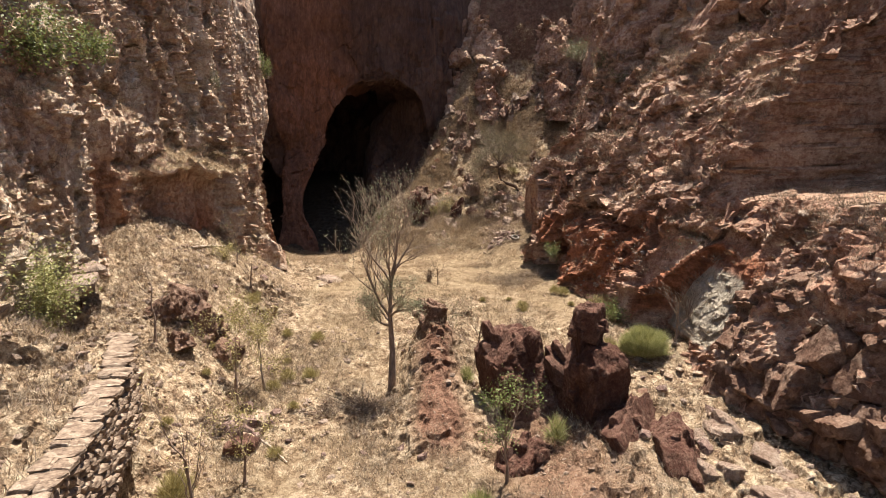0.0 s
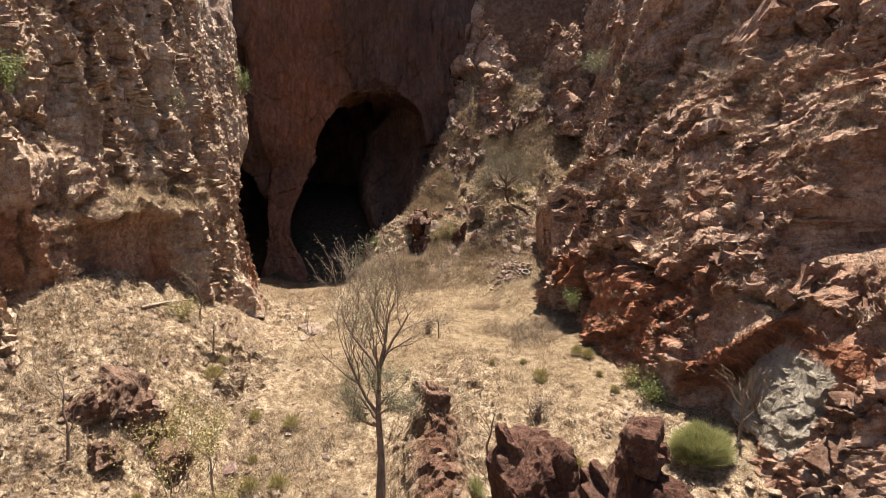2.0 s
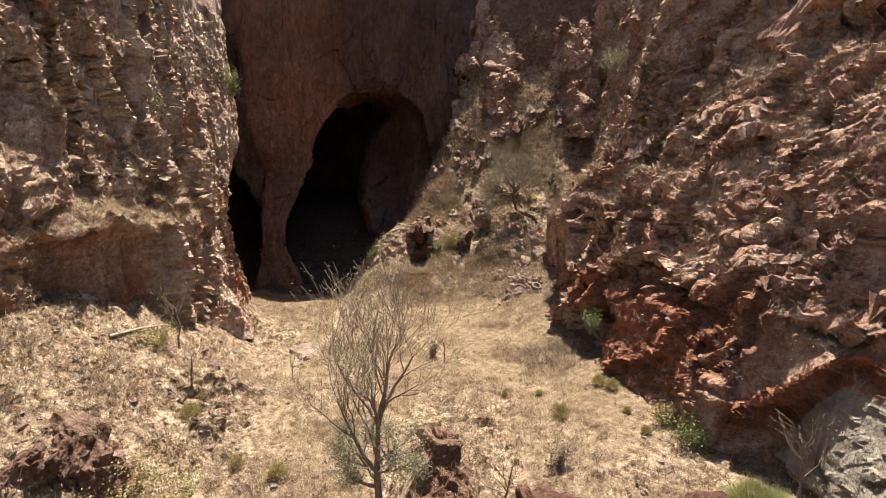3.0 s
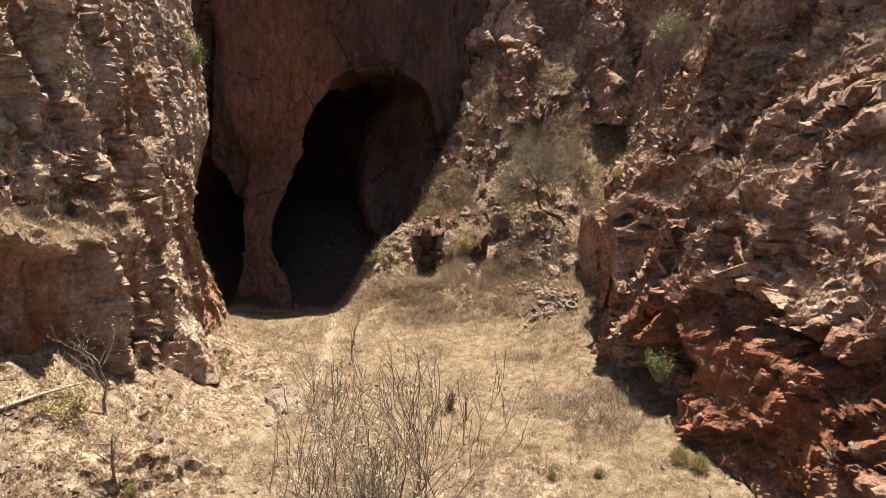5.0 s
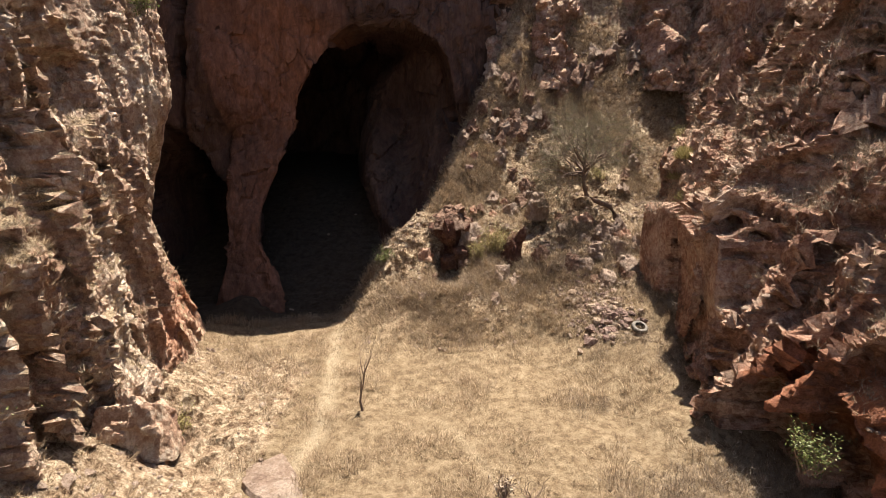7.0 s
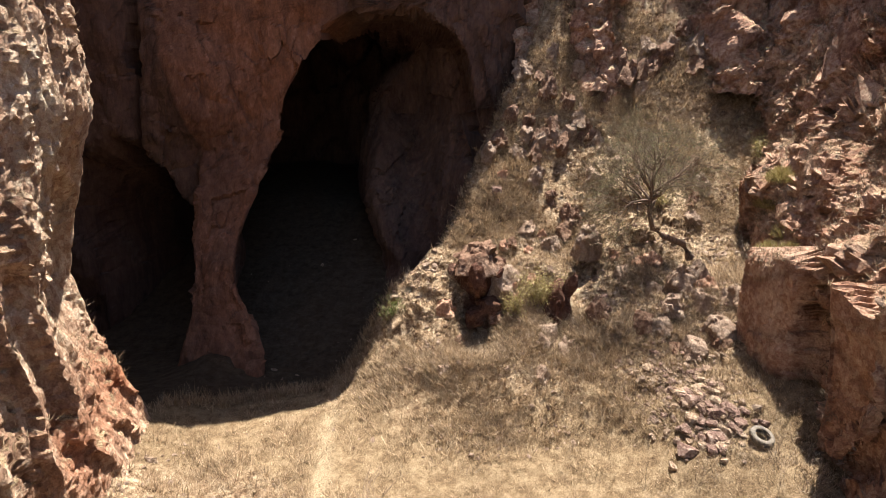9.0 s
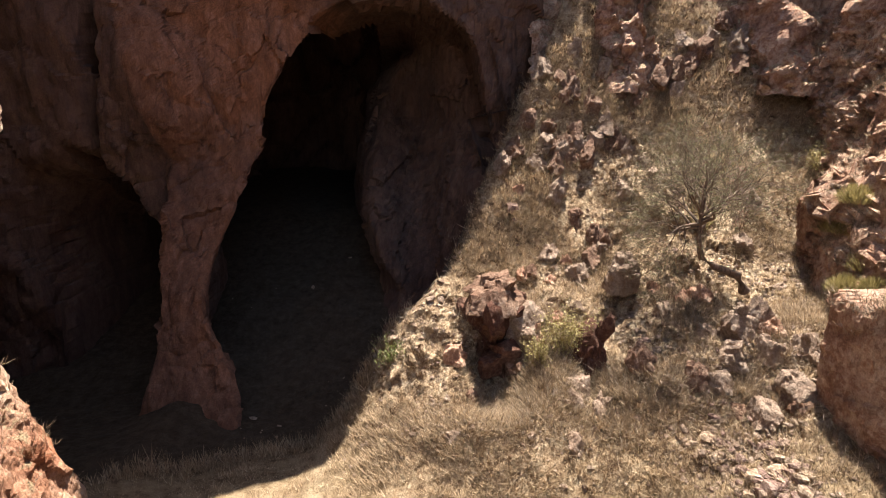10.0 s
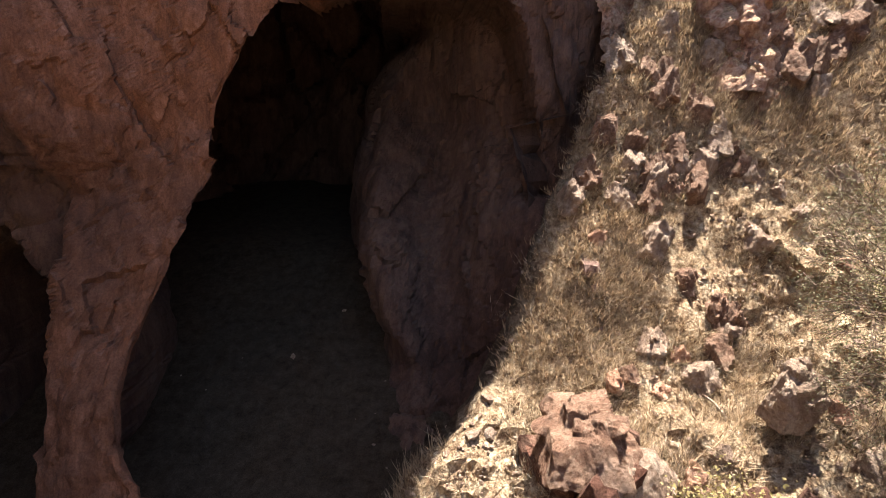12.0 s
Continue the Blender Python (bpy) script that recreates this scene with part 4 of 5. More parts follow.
def tube(points, radii, sides=6):
    """A tapered limb through points."""
    pts = [Vector(q) for q in points]
    vs, fs = [], []
    for i, q in enumerate(pts):
        d = (pts[min(i + 1, len(pts) - 1)] - pts[max(i - 1, 0)]).normalized()
        a = d.orthogonal().normalized()
        c = d.cross(a)
        for k in range(sides):
            th = 2 * math.pi * k / sides
            vs.append(q + (a * math.cos(th) + c * math.sin(th)) * radii[i])
    for i in range(len(pts) - 1):
        for k in range(sides):
            j = (k + 1) % sides
            x0, x1, y0, y1 = i * sides + k, i * sides + j, (i + 1) * sides + k, (i + 1) * sides + j
            fs += [(x0, x1, y1), (x0, y1, y0)]
    return np.array(vs, float).reshape(-1, 3), np.array(fs, int)


def grow(rnd, start, way, length, radius, level, levels, wander, up, fork, out, tips, sides=5):
    """A limb and its branches, into the list out; the ends go into tips."""
    n = 5 if level < 2 else 4
    q, d, pts, rad = Vector(start), Vector(way).normalized(), [], []
    for i in range(n):
        pts.append(q.copy())
        rad.append(max(0.006, radius * (1 - 0.62 * i / (n - 1))))
        d = (d + Vector((rnd.gauss(0, wander), rnd.gauss(0, wander), rnd.gauss(0, wander) + up))).normalized()
        q = q + d * length / (n - 1)
    out.append(tube(pts, rad, max(3, sides - level)))
    if level >= levels:
        tips.append((pts[-1], d))
        tips.append((pts[n // 2], d))
        return
    for k in range(fork[level]):
        f = rnd.uniform(0.35, 1.0) if k else 1.0
        i = min(n - 1, int(f * (n - 1) + 0.5))
        turn = Vector((rnd.gauss(0, 1), rnd.gauss(0, 1), rnd.gauss(0, 0.5))).normalized()
        grow(rnd, pts[i], d * 0.9 + turn * (0.55 if k else 0.25), length * rnd.uniform(0.55, 0.8), rad[i] * 0.68, level + 1, levels, wander, up, fork, out, tips, sides)


def tri_object(name, pair, mat, parent=None, label="", shade=False):
    me = mesh_from(name, pair[0], pair[1], mat, shade)
    ob = new(name, me)
    if parent:
        ob.parent = parent
    return tagged(ob, label)


def tree(name, at, trunk_path, trunk_r, limbs, fork, levels, leaf, leaf_mat, leaf_n, bark, seed, label, wander=0.16, up=0.06, low_leaf=None, crown_label=""):
    """A tree: a trunk through the given points, limbs (start fraction, direction, length), then twigs and leaves."""
    rnd = random.Random(seed)
    root = tagged(new(name), label, "tree")
    root.location = at
    radii = [trunk_r * (1.25 if i == 0 else 1 - 0.6 * i / (len(trunk_path) - 1)) for i in range(len(trunk_path))]
    tri_object("trunk", tube(trunk_path, radii, 9), bark, root, shade=True)
    tips = []
    for f, way, length in limbs:
        out = []
        i = f * (len(trunk_path) - 1)
        a, b = Vector(trunk_path[int(i)]), Vector(trunk_path[min(int(i) + 1, len(trunk_path) - 1)])
        grow(rnd, a.lerp(b, i - int(i)), way, length, trunk_r * 0.42, 0, levels, wander, up, fork, out, tips)
        limb = tri_object("limb", out[0], bark, root, shade=True)
        tagged(tri_object("branchwork", joined(*out[1:]), bark, limb, shade=True), kind="stuff")
    if leaf_n:
        r = np.random.default_rng(seed)
        ends = np.array([t[0] for t in tips])
        if low_leaf:
            ends = ends[(ends[:, 2] < low_leaf) | (r.uniform(0, 1, len(ends)) < 0.3)]
        c = ends[r.integers(0, len(ends), leaf_n)] + r.normal(0, 1, (leaf_n, 3)) * 0.13
        tri_object("crown", leaves(c, leaf, seed + 1), leaf_mat, root, crown_label)
    return root


# ---- rocks ----
def joint_planes(r, half, axes, cuts, sharp):
    """The planes of a block of broken rock: joints along the axes and a few slanting breaks."""
    planes = []
    for i in range(3):
        for sign in (-1, 1):
            d = axes[i] * sign + r.normal(0, 0.12, 3)
            planes.append((d / np.linalg.norm(d), half[i] * r.uniform(0.8, 1.05)))
    for _ in range(cuts):
        d = r.normal(0, 1, 3)
        d /= np.linalg.norm(d)
        reach = float(np.sqrt(sum((half[i] * np.dot(axes[i], d)) ** 2 for i in range(3))))
        planes.append((d, reach * r.uniform(sharp, 1.25)))
    return planes


def reach_of(unit, planes, at):
    """How far out along each direction the block round the place at is left; 0 where it is missed."""
    near, far = np.zeros(len(unit)), np.full(len(unit), 1e9)
    for d, dist in planes:
        c, h = unit @ d, dist + float(np.dot(d, at))
        far = np.where(c > 1e-4, np.minimum(far, h / np.maximum(c, 1e-4)), far)
        near = np.where(c < -1e-4, np.maximum(near, h / np.minimum(c, -1e-4)), near)
    return np.where(far > near, np.clip(far, 0, 1e8), 0)


def rough_skin(co, unit, mean, rough, seed):
    skin = fbm(co + seed * 3.1, (mean * 0.7,) * 3, 3, seed) * 0.5 + fbm(co + seed * 1.7, (mean * 0.2,) * 3, 3, seed + 5) * 0.5 - 0.35 * np.abs(fbm(co + seed, (mean * 0.35,) * 3, 2, seed + 9))
    return co + unit * (skin * rough * mean)[:, None]


BALLS = {}


def ball(detail):
    """Points and triangles of a round mesh, kept for use again."""
    if detail not in BALLS:
        bm = bmesh.new()
        bmesh.ops.create_icosphere(bm, subdivisions=detail, radius=1.0)
        BALLS[detail] = (np.array([v.co for v in bm.verts]), np.array([[v.index for v in f.verts] for f in bm.faces]))
        bm.free()
    return BALLS[detail]


def axes_of(r, lean):
    """Three crossed joint directions, turned about the vertical and leaning a little."""
    m = pose(0, 0, 0, r.normal(0, lean), r.normal(0, lean), r.uniform(0, 360)).to_3x3()
    return [np.array(m.col[i]) for i in range(3)]


def rock_bmesh(seed, size=(1, 1, 1), cuts=14, detail=3, rough=0.06, sharp=0.55):
    """An angular stone, broken along a few planes."""
    r = np.random.default_rng(seed)
    unit, tri = ball(detail)
    half = np.asarray(size) * 0.85
    co = unit * reach_of(unit, joint_planes(r, half, axes_of(r, 8) if cuts > 6 else list(np.eye(3)), cuts // 2, 0.45 + 0.3 * sharp), (0, 0, 0))[:, None]
    co = rough_skin(co, unit, float(np.mean(half)), rough, seed)
    bm = bmesh.new()
    vs = [bm.verts.new(c) for c in co]
    for f in tri:
        bm.faces.new([vs[i] for i in f])
    return bm


def rock_thing(name, bm, mat, at, label, category="rock", turn=0.0, group=""):
    me = bpy.data.meshes.new(name)
    bm.to_mesh(me)
    bm.free()
    me.materials.append(mat)
    ob = tagged(new(name, me), label, category, group)
    ob.matrix_world = pose(*at, 0, 0, turn)
    return ob


def ground_at(x, y):
    """The height of the ground sheet near (x, y)."""
    d = (ground_p[:, 0] - x) ** 2 + (ground_p[:, 1] - y) ** 2
    return float(ground_p[int(np.argmin(d)), 2])


def crag(name, at, size, seed, label, taper=0.25, tilt=(0, 0), mat=ROCK_DARK, pieces=16, rough=0.12, lean=9, detail=5, bits=(0.14, 0.4)):
    """A standing crag of broken rock: one large block with smaller ones breaking out of its flanks and top, all split along the same joints."""
    r = np.random.default_rng(seed)
    axes = axes_of(r, lean)
    half = np.asarray(size, float) * 0.5
    unit, tri = ball(detail)
    radius = reach_of(unit, joint_planes(r, half * 0.88, axes, 6, 0.7), (0, 0, 0))
    for k in range(pieces):
        d = r.normal(0, 1, 3)
        d[2] = abs(d[2]) * 1.2 - 0.5
        d /= np.linalg.norm(d)
        reach = min(half[i] / max(abs(np.dot(axes[i], d)), 0.05) for i in range(3))
        middle = d * min(reach, float(np.linalg.norm(half))) * r.uniform(0.6, 0.88)
        radius = np.maximum(radius, reach_of(unit, joint_planes(r, half * r.uniform(*bits, 3), axes, 5, 0.6), middle))
    co = rough_skin(unit * radius[:, None], unit, float(np.mean(half)), rough, seed)
    h = np.clip((co[:, 2] + half[2]) / size[2], 0, 1)
    co[:, :2] *= (1 - taper * h)[:, None]
    co[:, 0] += tilt[0] * h * size[2]
    co[:, 1] += tilt[1] * h * size[2]
    co[:, 2] += half[2]
    ob = tagged(new(name, mesh_from(name, co, tri, mat, False)), label, "rock")
    ob.matrix_world = pose(*at)
    return ob


# rocks of the foreground
crag("rock_pillar", (2.5, 19.1, -2.6), (3.5, 1.9, 4.1), 3, "squat dark red rock pillar with a cracked flat top", 0.05, (0.02, -0.05), ROCK_DARK, 40, 0.14, 3, 6, (0.1, 0.24))
crag("rock_pillar", (4.95, 17.7, -3.0), (3.5, 1.9, 4.9), 8, "tall dark red rock pillar in shade, standing in dry grass", 0.06, (-0.01, -0.06), ROCK_DARK, 24, 0.12, 3, 6, (0.1, 0.24))
crag("rock_pillar", (4.9, 17.5, 0.9), (1.8, 1.3, 1.75), 12, "upright block of dark red rock on a pillar", 0.15, (0, 0), ROCK_DARK, 20, 0.14, 4, 5, (0.1, 0.26))
crag("boulder", (-0.5, 22.5, ground_at(-0.5, 22.5) - 0.35), (1.5, 1.2, 1.4), 15, "rounded red boulder balanced on a crumbling ridge", 0.15, (0, 0), SLAB, 16, 0.2)
crag("rock_ridge", (6.5, 15.9, -3.0), (3.6, 1.7, 2.7), 22, "dark red rock ridge below a tall pillar", 0.4, (-0.2, 0.1))
crag("rock_ridge", (7.0, 14.9, -2.6), (3.6, 1.5, 2.0), 21, "broken dark red rock ridge running down the slope", 0.35, (0, 0))
crag("rock_ridge", (2.6, 15.6, -3.2), (2.4, 2.0, 1.9), 24, "crumbling red rock step overgrown with dry grass", 0.35)
crag("rock_outcrop", (-2.1, 49.6, 0.3), (3.0, 2.6, 4.3), 57, "red rock outcrop with a shaded hollow face", 0.04, (0.03, -0.14))
crag("rock_outcrop", (-0.9, 48.5, 1.2), (1.4, 1.7, 3.6), 33, "flat-topped pale pink rock beside a red outcrop", 0.2, (0, -0.02), ROCK_PALE)
crag("rock_outcrop", (-2.1, 48.9, 3.95), (3.3, 2.6, 1.2), 58, "pinkish cap of weathered rock on a red outcrop", 0.45, (0, 0.1), SLAB)
crag("rock_outcrop", (1.1, 48.0, 1.2), (1.5, 1.3, 3.1), 35, "narrow red rock rib among yellow scrub", 0.2, (0, -0.08))
crag("rock_outcrop", (2.8, 49.9, 4.2), (1.6, 1.1, 1.6), 37, "low cracked rock ledge on the scree slope", 0.3, mat=ROCK_PALE)
scree_rnd = random.Random(88)
for k in range(46):
    xx, yy = scree_rnd.uniform(-4.5, 8.0), scree_rnd.uniform(44.5, 55.5)
    if xx < -6.5 + 0.75 * (yy - 48) + 1.2:
        xx += 5.0
    w = scree_rnd.uniform(0.35, 0.95)
    size = (w * 1.2, w, w * scree_rnd.uniform(0.6, 1.1))
    tagged(crag("rock", (xx, yy, ground_at(xx, yy) - 0.38 * size[2]), size, 700 + k, "weathered rock half sunk in the dry scree slope", 0.25, (0, 0.1), (ROCK_PALE, SLAB, ROCK_EAST)[k % 3], 8, 0.16, 20, 4), group="rocks half sunk in the scree")
crest_rnd = random.Random(141)
for (x0, y0), (x1, y1), count, big in (((0.2, 55.4), (4.6, 56.2), 20, 1.15), ((0.8, 57.2), (4.8, 57.6), 9, 1.3), ((4.6, 57.6), (10.0, 58.4), 16, 1.5), ((1.0, 53.4), (3.0, 52.6), 5, 0.9), ((8.0, 52.0), (9.4, 54.6), 4, 1.1), ((-1.2, 55.2), (0.4, 58.4), 5, 1.1)):
    for k in range(count):
        f = (k + crest_rnd.uniform(-0.4, 0.4)) / max(1, count - 1)
        xx, yy, w = x0 + (x1 - x0) * f + crest_rnd.gauss(0, 0.2), y0 + (y1 - y0) * f + crest_rnd.gauss(0, 0.4), big * crest_rnd.uniform(0.55, 1.15)
        size = (w, w * crest_rnd.uniform(0.6, 0.9), w * crest_rnd.uniform(0.9, 1.4))
        tagged(crag("rock_outcrop", (xx, yy, ground_at(xx, yy) - 0.4 * size[2]), size, crest_rnd.randrange(9999), "jagged pinkish crest of weathered rock", 0.35, (0.12, 0.1), SLAB if k % 3 else ROCK_PALE, 14, 0.16, 22, 4), group="pale crests on the scree")
for xx, yy, size, seed in ((5.8, 47.2, (1.3, 1.2, 1.2), 161), (5.2, 46.4, (1.2, 1.1, 1.0), 162), (6.4, 45.2, (1.4, 1.1, 0.9), 163), (7.3, 46.2, (1.1, 0.9, 0.9), 164), (6.7, 47.8, (1.2, 1.0, 1.0), 165), (5.4, 44.6, (1.2, 1.0, 0.8), 166), (4.6, 45.7, (0.9, 0.8, 0.8), 167), (6.2, 46.3, (1.0, 0.8, 0.8), 168), (4.9, 47.6, (0.8, 0.7, 0.6), 169)):
    tagged(crag("boulder", (xx, yy, ground_at(xx, yy) - 0.3 * size[2]), size, seed, "angular pale pinkish boulder among loose stones", 0.3, (0, 0.1), ROCK_PALE, 10, 0.14, 20, 4), group="pale boulders on the scree")
for xx, yy, size, seed in ((-10.6, 21.5, (2.2, 1.5, 1.5), 44), (-9.5, 21.0, (1.7, 1.3, 1.2), 46), (-8.7, 20.3, (1.4, 1.1, 1.0), 47), (-10.9, 20.2, (1.6, 1.2, 1.0), 48), (-9.9, 19.3, (1.3, 1.0, 0.8), 49)):
    tagged(crag("rock_outcrop", (xx, yy, ground_at(xx, yy) - 0.42 * size[2]), size, seed, "hollowed pinkish-brown rock step on the dry bank", 0.15, (0.05, 0.06), SLAB, 18, 0.2, 18), group="rock steps on the bank")
crag("rock_outcrop", (-11.0, 33.6, 0.4), (1.6, 3.0, 2.0), 45, "reddish rock foot of the cliff", 0.4, mat=ROCK_WEST)

# ---- loose stones ----
stone_masters = []
for k in range(7):
    s = (1.0, random.uniform(0.6, 0.9), random.uniform(0.35, 0.7))
    ob = rock_thing("stone", rock_bmesh(60 + k, s, 12, 2, 0.05), STONE if k % 2 else STONE_DARK, (5, 44 + k * 0.1, -3), "angular pale loose stone on dry earth" if k % 2 else "angular purple-brown loose stone on dry earth", "stone", 0, "loose stones")
    stone_masters.append(ob)
rnd = random.Random(5)


def lay_stones(count, where, sizes, seed):
    rnd = random.Random(seed)
    for _ in range(count):
        x, y = where(rnd)
        s = rnd.uniform(*sizes) * (1.6 if rnd.random() < 0.12 else 1)
        z = ground_at(x, y) + s * 0.18
        ob = copy_thing(rnd.choice(stone_masters), pose(x, y, z, rnd.uniform(-25, 25), rnd.uniform(-25, 25), rnd.uniform(0, 360)))
        ob.scale = (s, s, s)


lay_stones(115, lambda r: (r.gauss(4.65, 0.5), r.gauss(42.0, 0.75)), (0.1, 0.24), 1)
lay_stones(55, lambda r: (r.gauss(3.9, 0.5), r.gauss(44.2, 0.9)), (0.07, 0.18), 8)
lay_stones(25, lambda r: (r.uniform(-1, 7), r.uniform(43, 56)), (0.08, 0.25), 2)
lay_stones(30, lambda r: (r.uniform(-11.5, -6.5), r.uniform(15, 34)), (0.08, 0.24), 3)
lay_stones(25, lambda r: (r.uniform(6, 10), r.uniform(14.5, 20.5)), (0.1, 0.33), 4)
lay_stones(22, lambda r: (r.uniform(-8, 0), r.uniform(14, 24)), (0.08, 0.26), 6)
lay_stones(14, lambda r: (r.gauss(-6.6, 0.6), r.gauss(17.2, 0.4)), (0.2, 0.42), 7)
for ob in stone_masters:
    ob.matrix_world = pose(5.0 + 0.3 * rnd.random(), 42.4 + rnd.random() * 2, ground_at(5.1, 43.4) + 0.02)
    ob.scale = (0.2, 0.2, 0.2)

# slabs heaped at the foot of the eastern cliff
slab_rnd = random.Random(17)
for k in range(34):
    yy, zz = slab_rnd.uniform(11.5, 18.8), slab_rnd.uniform(-1.6, 3.6)
    xx = float(right_profile(np.array([yy]), np.array([zz]))[0]) + slab_rnd.uniform(-0.1, 0.3)
    l = slab_rnd.uniform(0.5, 1.1)
    ob = rock_thing("rock_slab", rock_bmesh(300 + k, (l, l * slab_rnd.uniform(0.55, 0.9), l * slab_rnd.uniform(0.2, 0.4)), 9, 4, 0.16, 0.25), SLAB, (xx, yy, zz), "angular pinkish-brown slab with a sunlit top, heaped below the cliff", "rock", 0, "slabs below the cliff")
    ob.matrix_world = pose(xx, yy, zz, slab_rnd.uniform(-6, 14), slab_rnd.uniform(-34, -14), slab_rnd.uniform(-25, 25))
for k in range(22):
    xx, yy = slab_rnd.uniform(7.4, 10.0), slab_rnd.uniform(11.0, 16.5)
    l = slab_rnd.uniform(0.3, 0.75)
    ob = rock_thing("rock_slab", rock_bmesh(330 + k, (l, l * 0.8, l * 0.4), 9, 3, 0.12, 0.3), ROCK_PALE, (xx, yy, 0), "flat pale slab on the slope below the cliff", "rock", 0, "slabs below the cliff")
    ob.matrix_world = pose(xx, yy, ground_at(xx, yy) + l * 0.1, slab_rnd.uniform(-12, 12), slab_rnd.uniform(-20, 5), slab_rnd.uniform(0, 360))
for k in range(12):
    yy, zz = 11.8 + k * 0.58, slab_rnd.uniform(-1.8, 2.0)
    xx = float(right_profile(np.array([yy]), np.array([zz + 1]))[0])
    tagged(crag("rock_outcrop", (xx, yy, zz), (slab_rnd.uniform(1.4, 2.4), slab_rnd.uniform(1.0, 1.5), slab_rnd.uniform(1.4, 2.2)), 400 + k, "jagged red-brown outcrop with sharp lit edges", 0.3, (0.25, 0.05), SLAB, 12), group="outcrops below the cliff")
for k, (xx, yy, zz, l) in enumerate(((-12.1, 15.6, 2.75, 0.7), (-12.2, 16.6, 3.0, 0.6), (-12.3, 17.6, 3.3, 0.75), (-12.4, 18.6, 3.55, 0.6), (-12.0, 14.6, 2.6, 0.6))):
    ob = rock_thing("rock_slab", rock_bmesh(360 + k, (l, l * 1.1, l * 0.4), 9, 3, 0.04, 0.4), ROCK_PALE, (xx, yy, zz), "pale cream rock ledge along the cliff foot", "rock", 20 * k, "pale ledges at the cliff foot")
rock_thing("flat_rock", rock_bmesh(71, (1.7, 0.9, 0.26), 12, 3, 0.05), ROCK_PALE, (-7.15, 33.1, ground_at(-7.15, 33.1) + 0.06), "flat pale slab beside the footpath", "rock", 25)
rock_thing("flat_rock", rock_bmesh(72, (0.42, 0.3, 0.14), 10, 3, 0.03), SLAB, (7.3, 18.2, ground_at(7.3, 18.2) + 0.1), "flat pale stone lying in dry grass", "rock", 40)
rock_thing("flat_rock", rock_bmesh(73, (0.8, 0.55, 0.35), 12, 3, 0.06), ROCK_DARK, (-6.4, 16.2, ground_at(-6.4, 16.2) + 0.1), "flat dark slab among rubble", "rock", -10)


# ---- rubble past counting ----
def rubble(points, sizes, seed):
    """Small angular stones, one at every point."""
    r = np.random.default_rng(seed)
    unit, tri = ball(1)
    n, k = len(points), len(unit)
    v = unit[None] * r.uniform(0.6, 1.25, (n, k, 1))
    v = v * np.stack([r.uniform(0.7, 1.3, n), r.uniform(0.6, 1.0, n), r.uniform(0.35, 0.75, n)], 1)[:, None]
    a = r.uniform(0, 2 * np.pi, n)
    t = r.normal(0, 0.35, n)
    x, y, z = v[..., 0], v[..., 1], v[..., 2]
    x, z = x * np.cos(t)[:, None] - z * np.sin(t)[:, None], x * np.sin(t)[:, None] + z * np.cos(t)[:, None]
    x, y = x * np.cos(a)[:, None] - y * np.sin(a)[:, None], x * np.sin(a)[:, None] + y * np.cos(a)[:, None]
    v = np.stack([x, y, z], -1) * sizes[:, None, None] + points[:, None]
    return v.reshape(-1, 3), (tri[None] + (np.arange(n) * k)[:, None, None]).reshape(-1, 3)


gp, gn, gm = ground_p, ground_n, ground_m
gx, gy = gp[:, 0], gp[:, 1]
seen = (gx > -15.4) & (gx < 13.5) & (gy > 7) & (gy < 62)
stony = np.clip(0.4 + 1.6 * fbm(gp, (1.7, 1.7, 1.7), 3, 91), 0.02, 1.4)
q1, _ = scatter(gp, gn, seen * (0.9 * gm["scree"] + 0.8 * gm["bank"] + 0.5 * gm["front"]) * (1 - gm["cave"]) * stony, 6500, 31)
q5, _ = scatter(gp, gn, seen * gm["scree"] * (1 - gm["cave"]) * stony ** 2, 3800, 36)
q2, _ = scatter(gp, gn, seen * bump(gx, 4.4, 1.1) * bump(gy, 43.8, 2.0), 700, 32)
q3, _ = scatter(gp, gn, seen * gm["cave"] * stony, 50, 33)
ledges = smooth(0.35, 0.8, east_n[:, 2]) * (east_p[:, 1] > 12) * (east_p[:, 2] < 12) * ((east_p[:, 1] < 18.5) | (east_p[:, 1] > 24.5) | (east_p[:, 2] > 5))
q4, _ = scatter(east_p, east_n, ledges, 2200, 34)
q = np.concatenate([q1, q2, q3, q4, q5])
sizes = np.clip(np.random.default_rng(3).lognormal(-2.75, 0.5, len(q)), 0.03, 0.22)
sizes[-len(q5):] *= 0.7
tagged(tri_object("rubble", rubble(q, sizes, 35), ROCK_PALE), "small loose angular stones strewn over slopes and ledges", "rubble", kind="stuff")

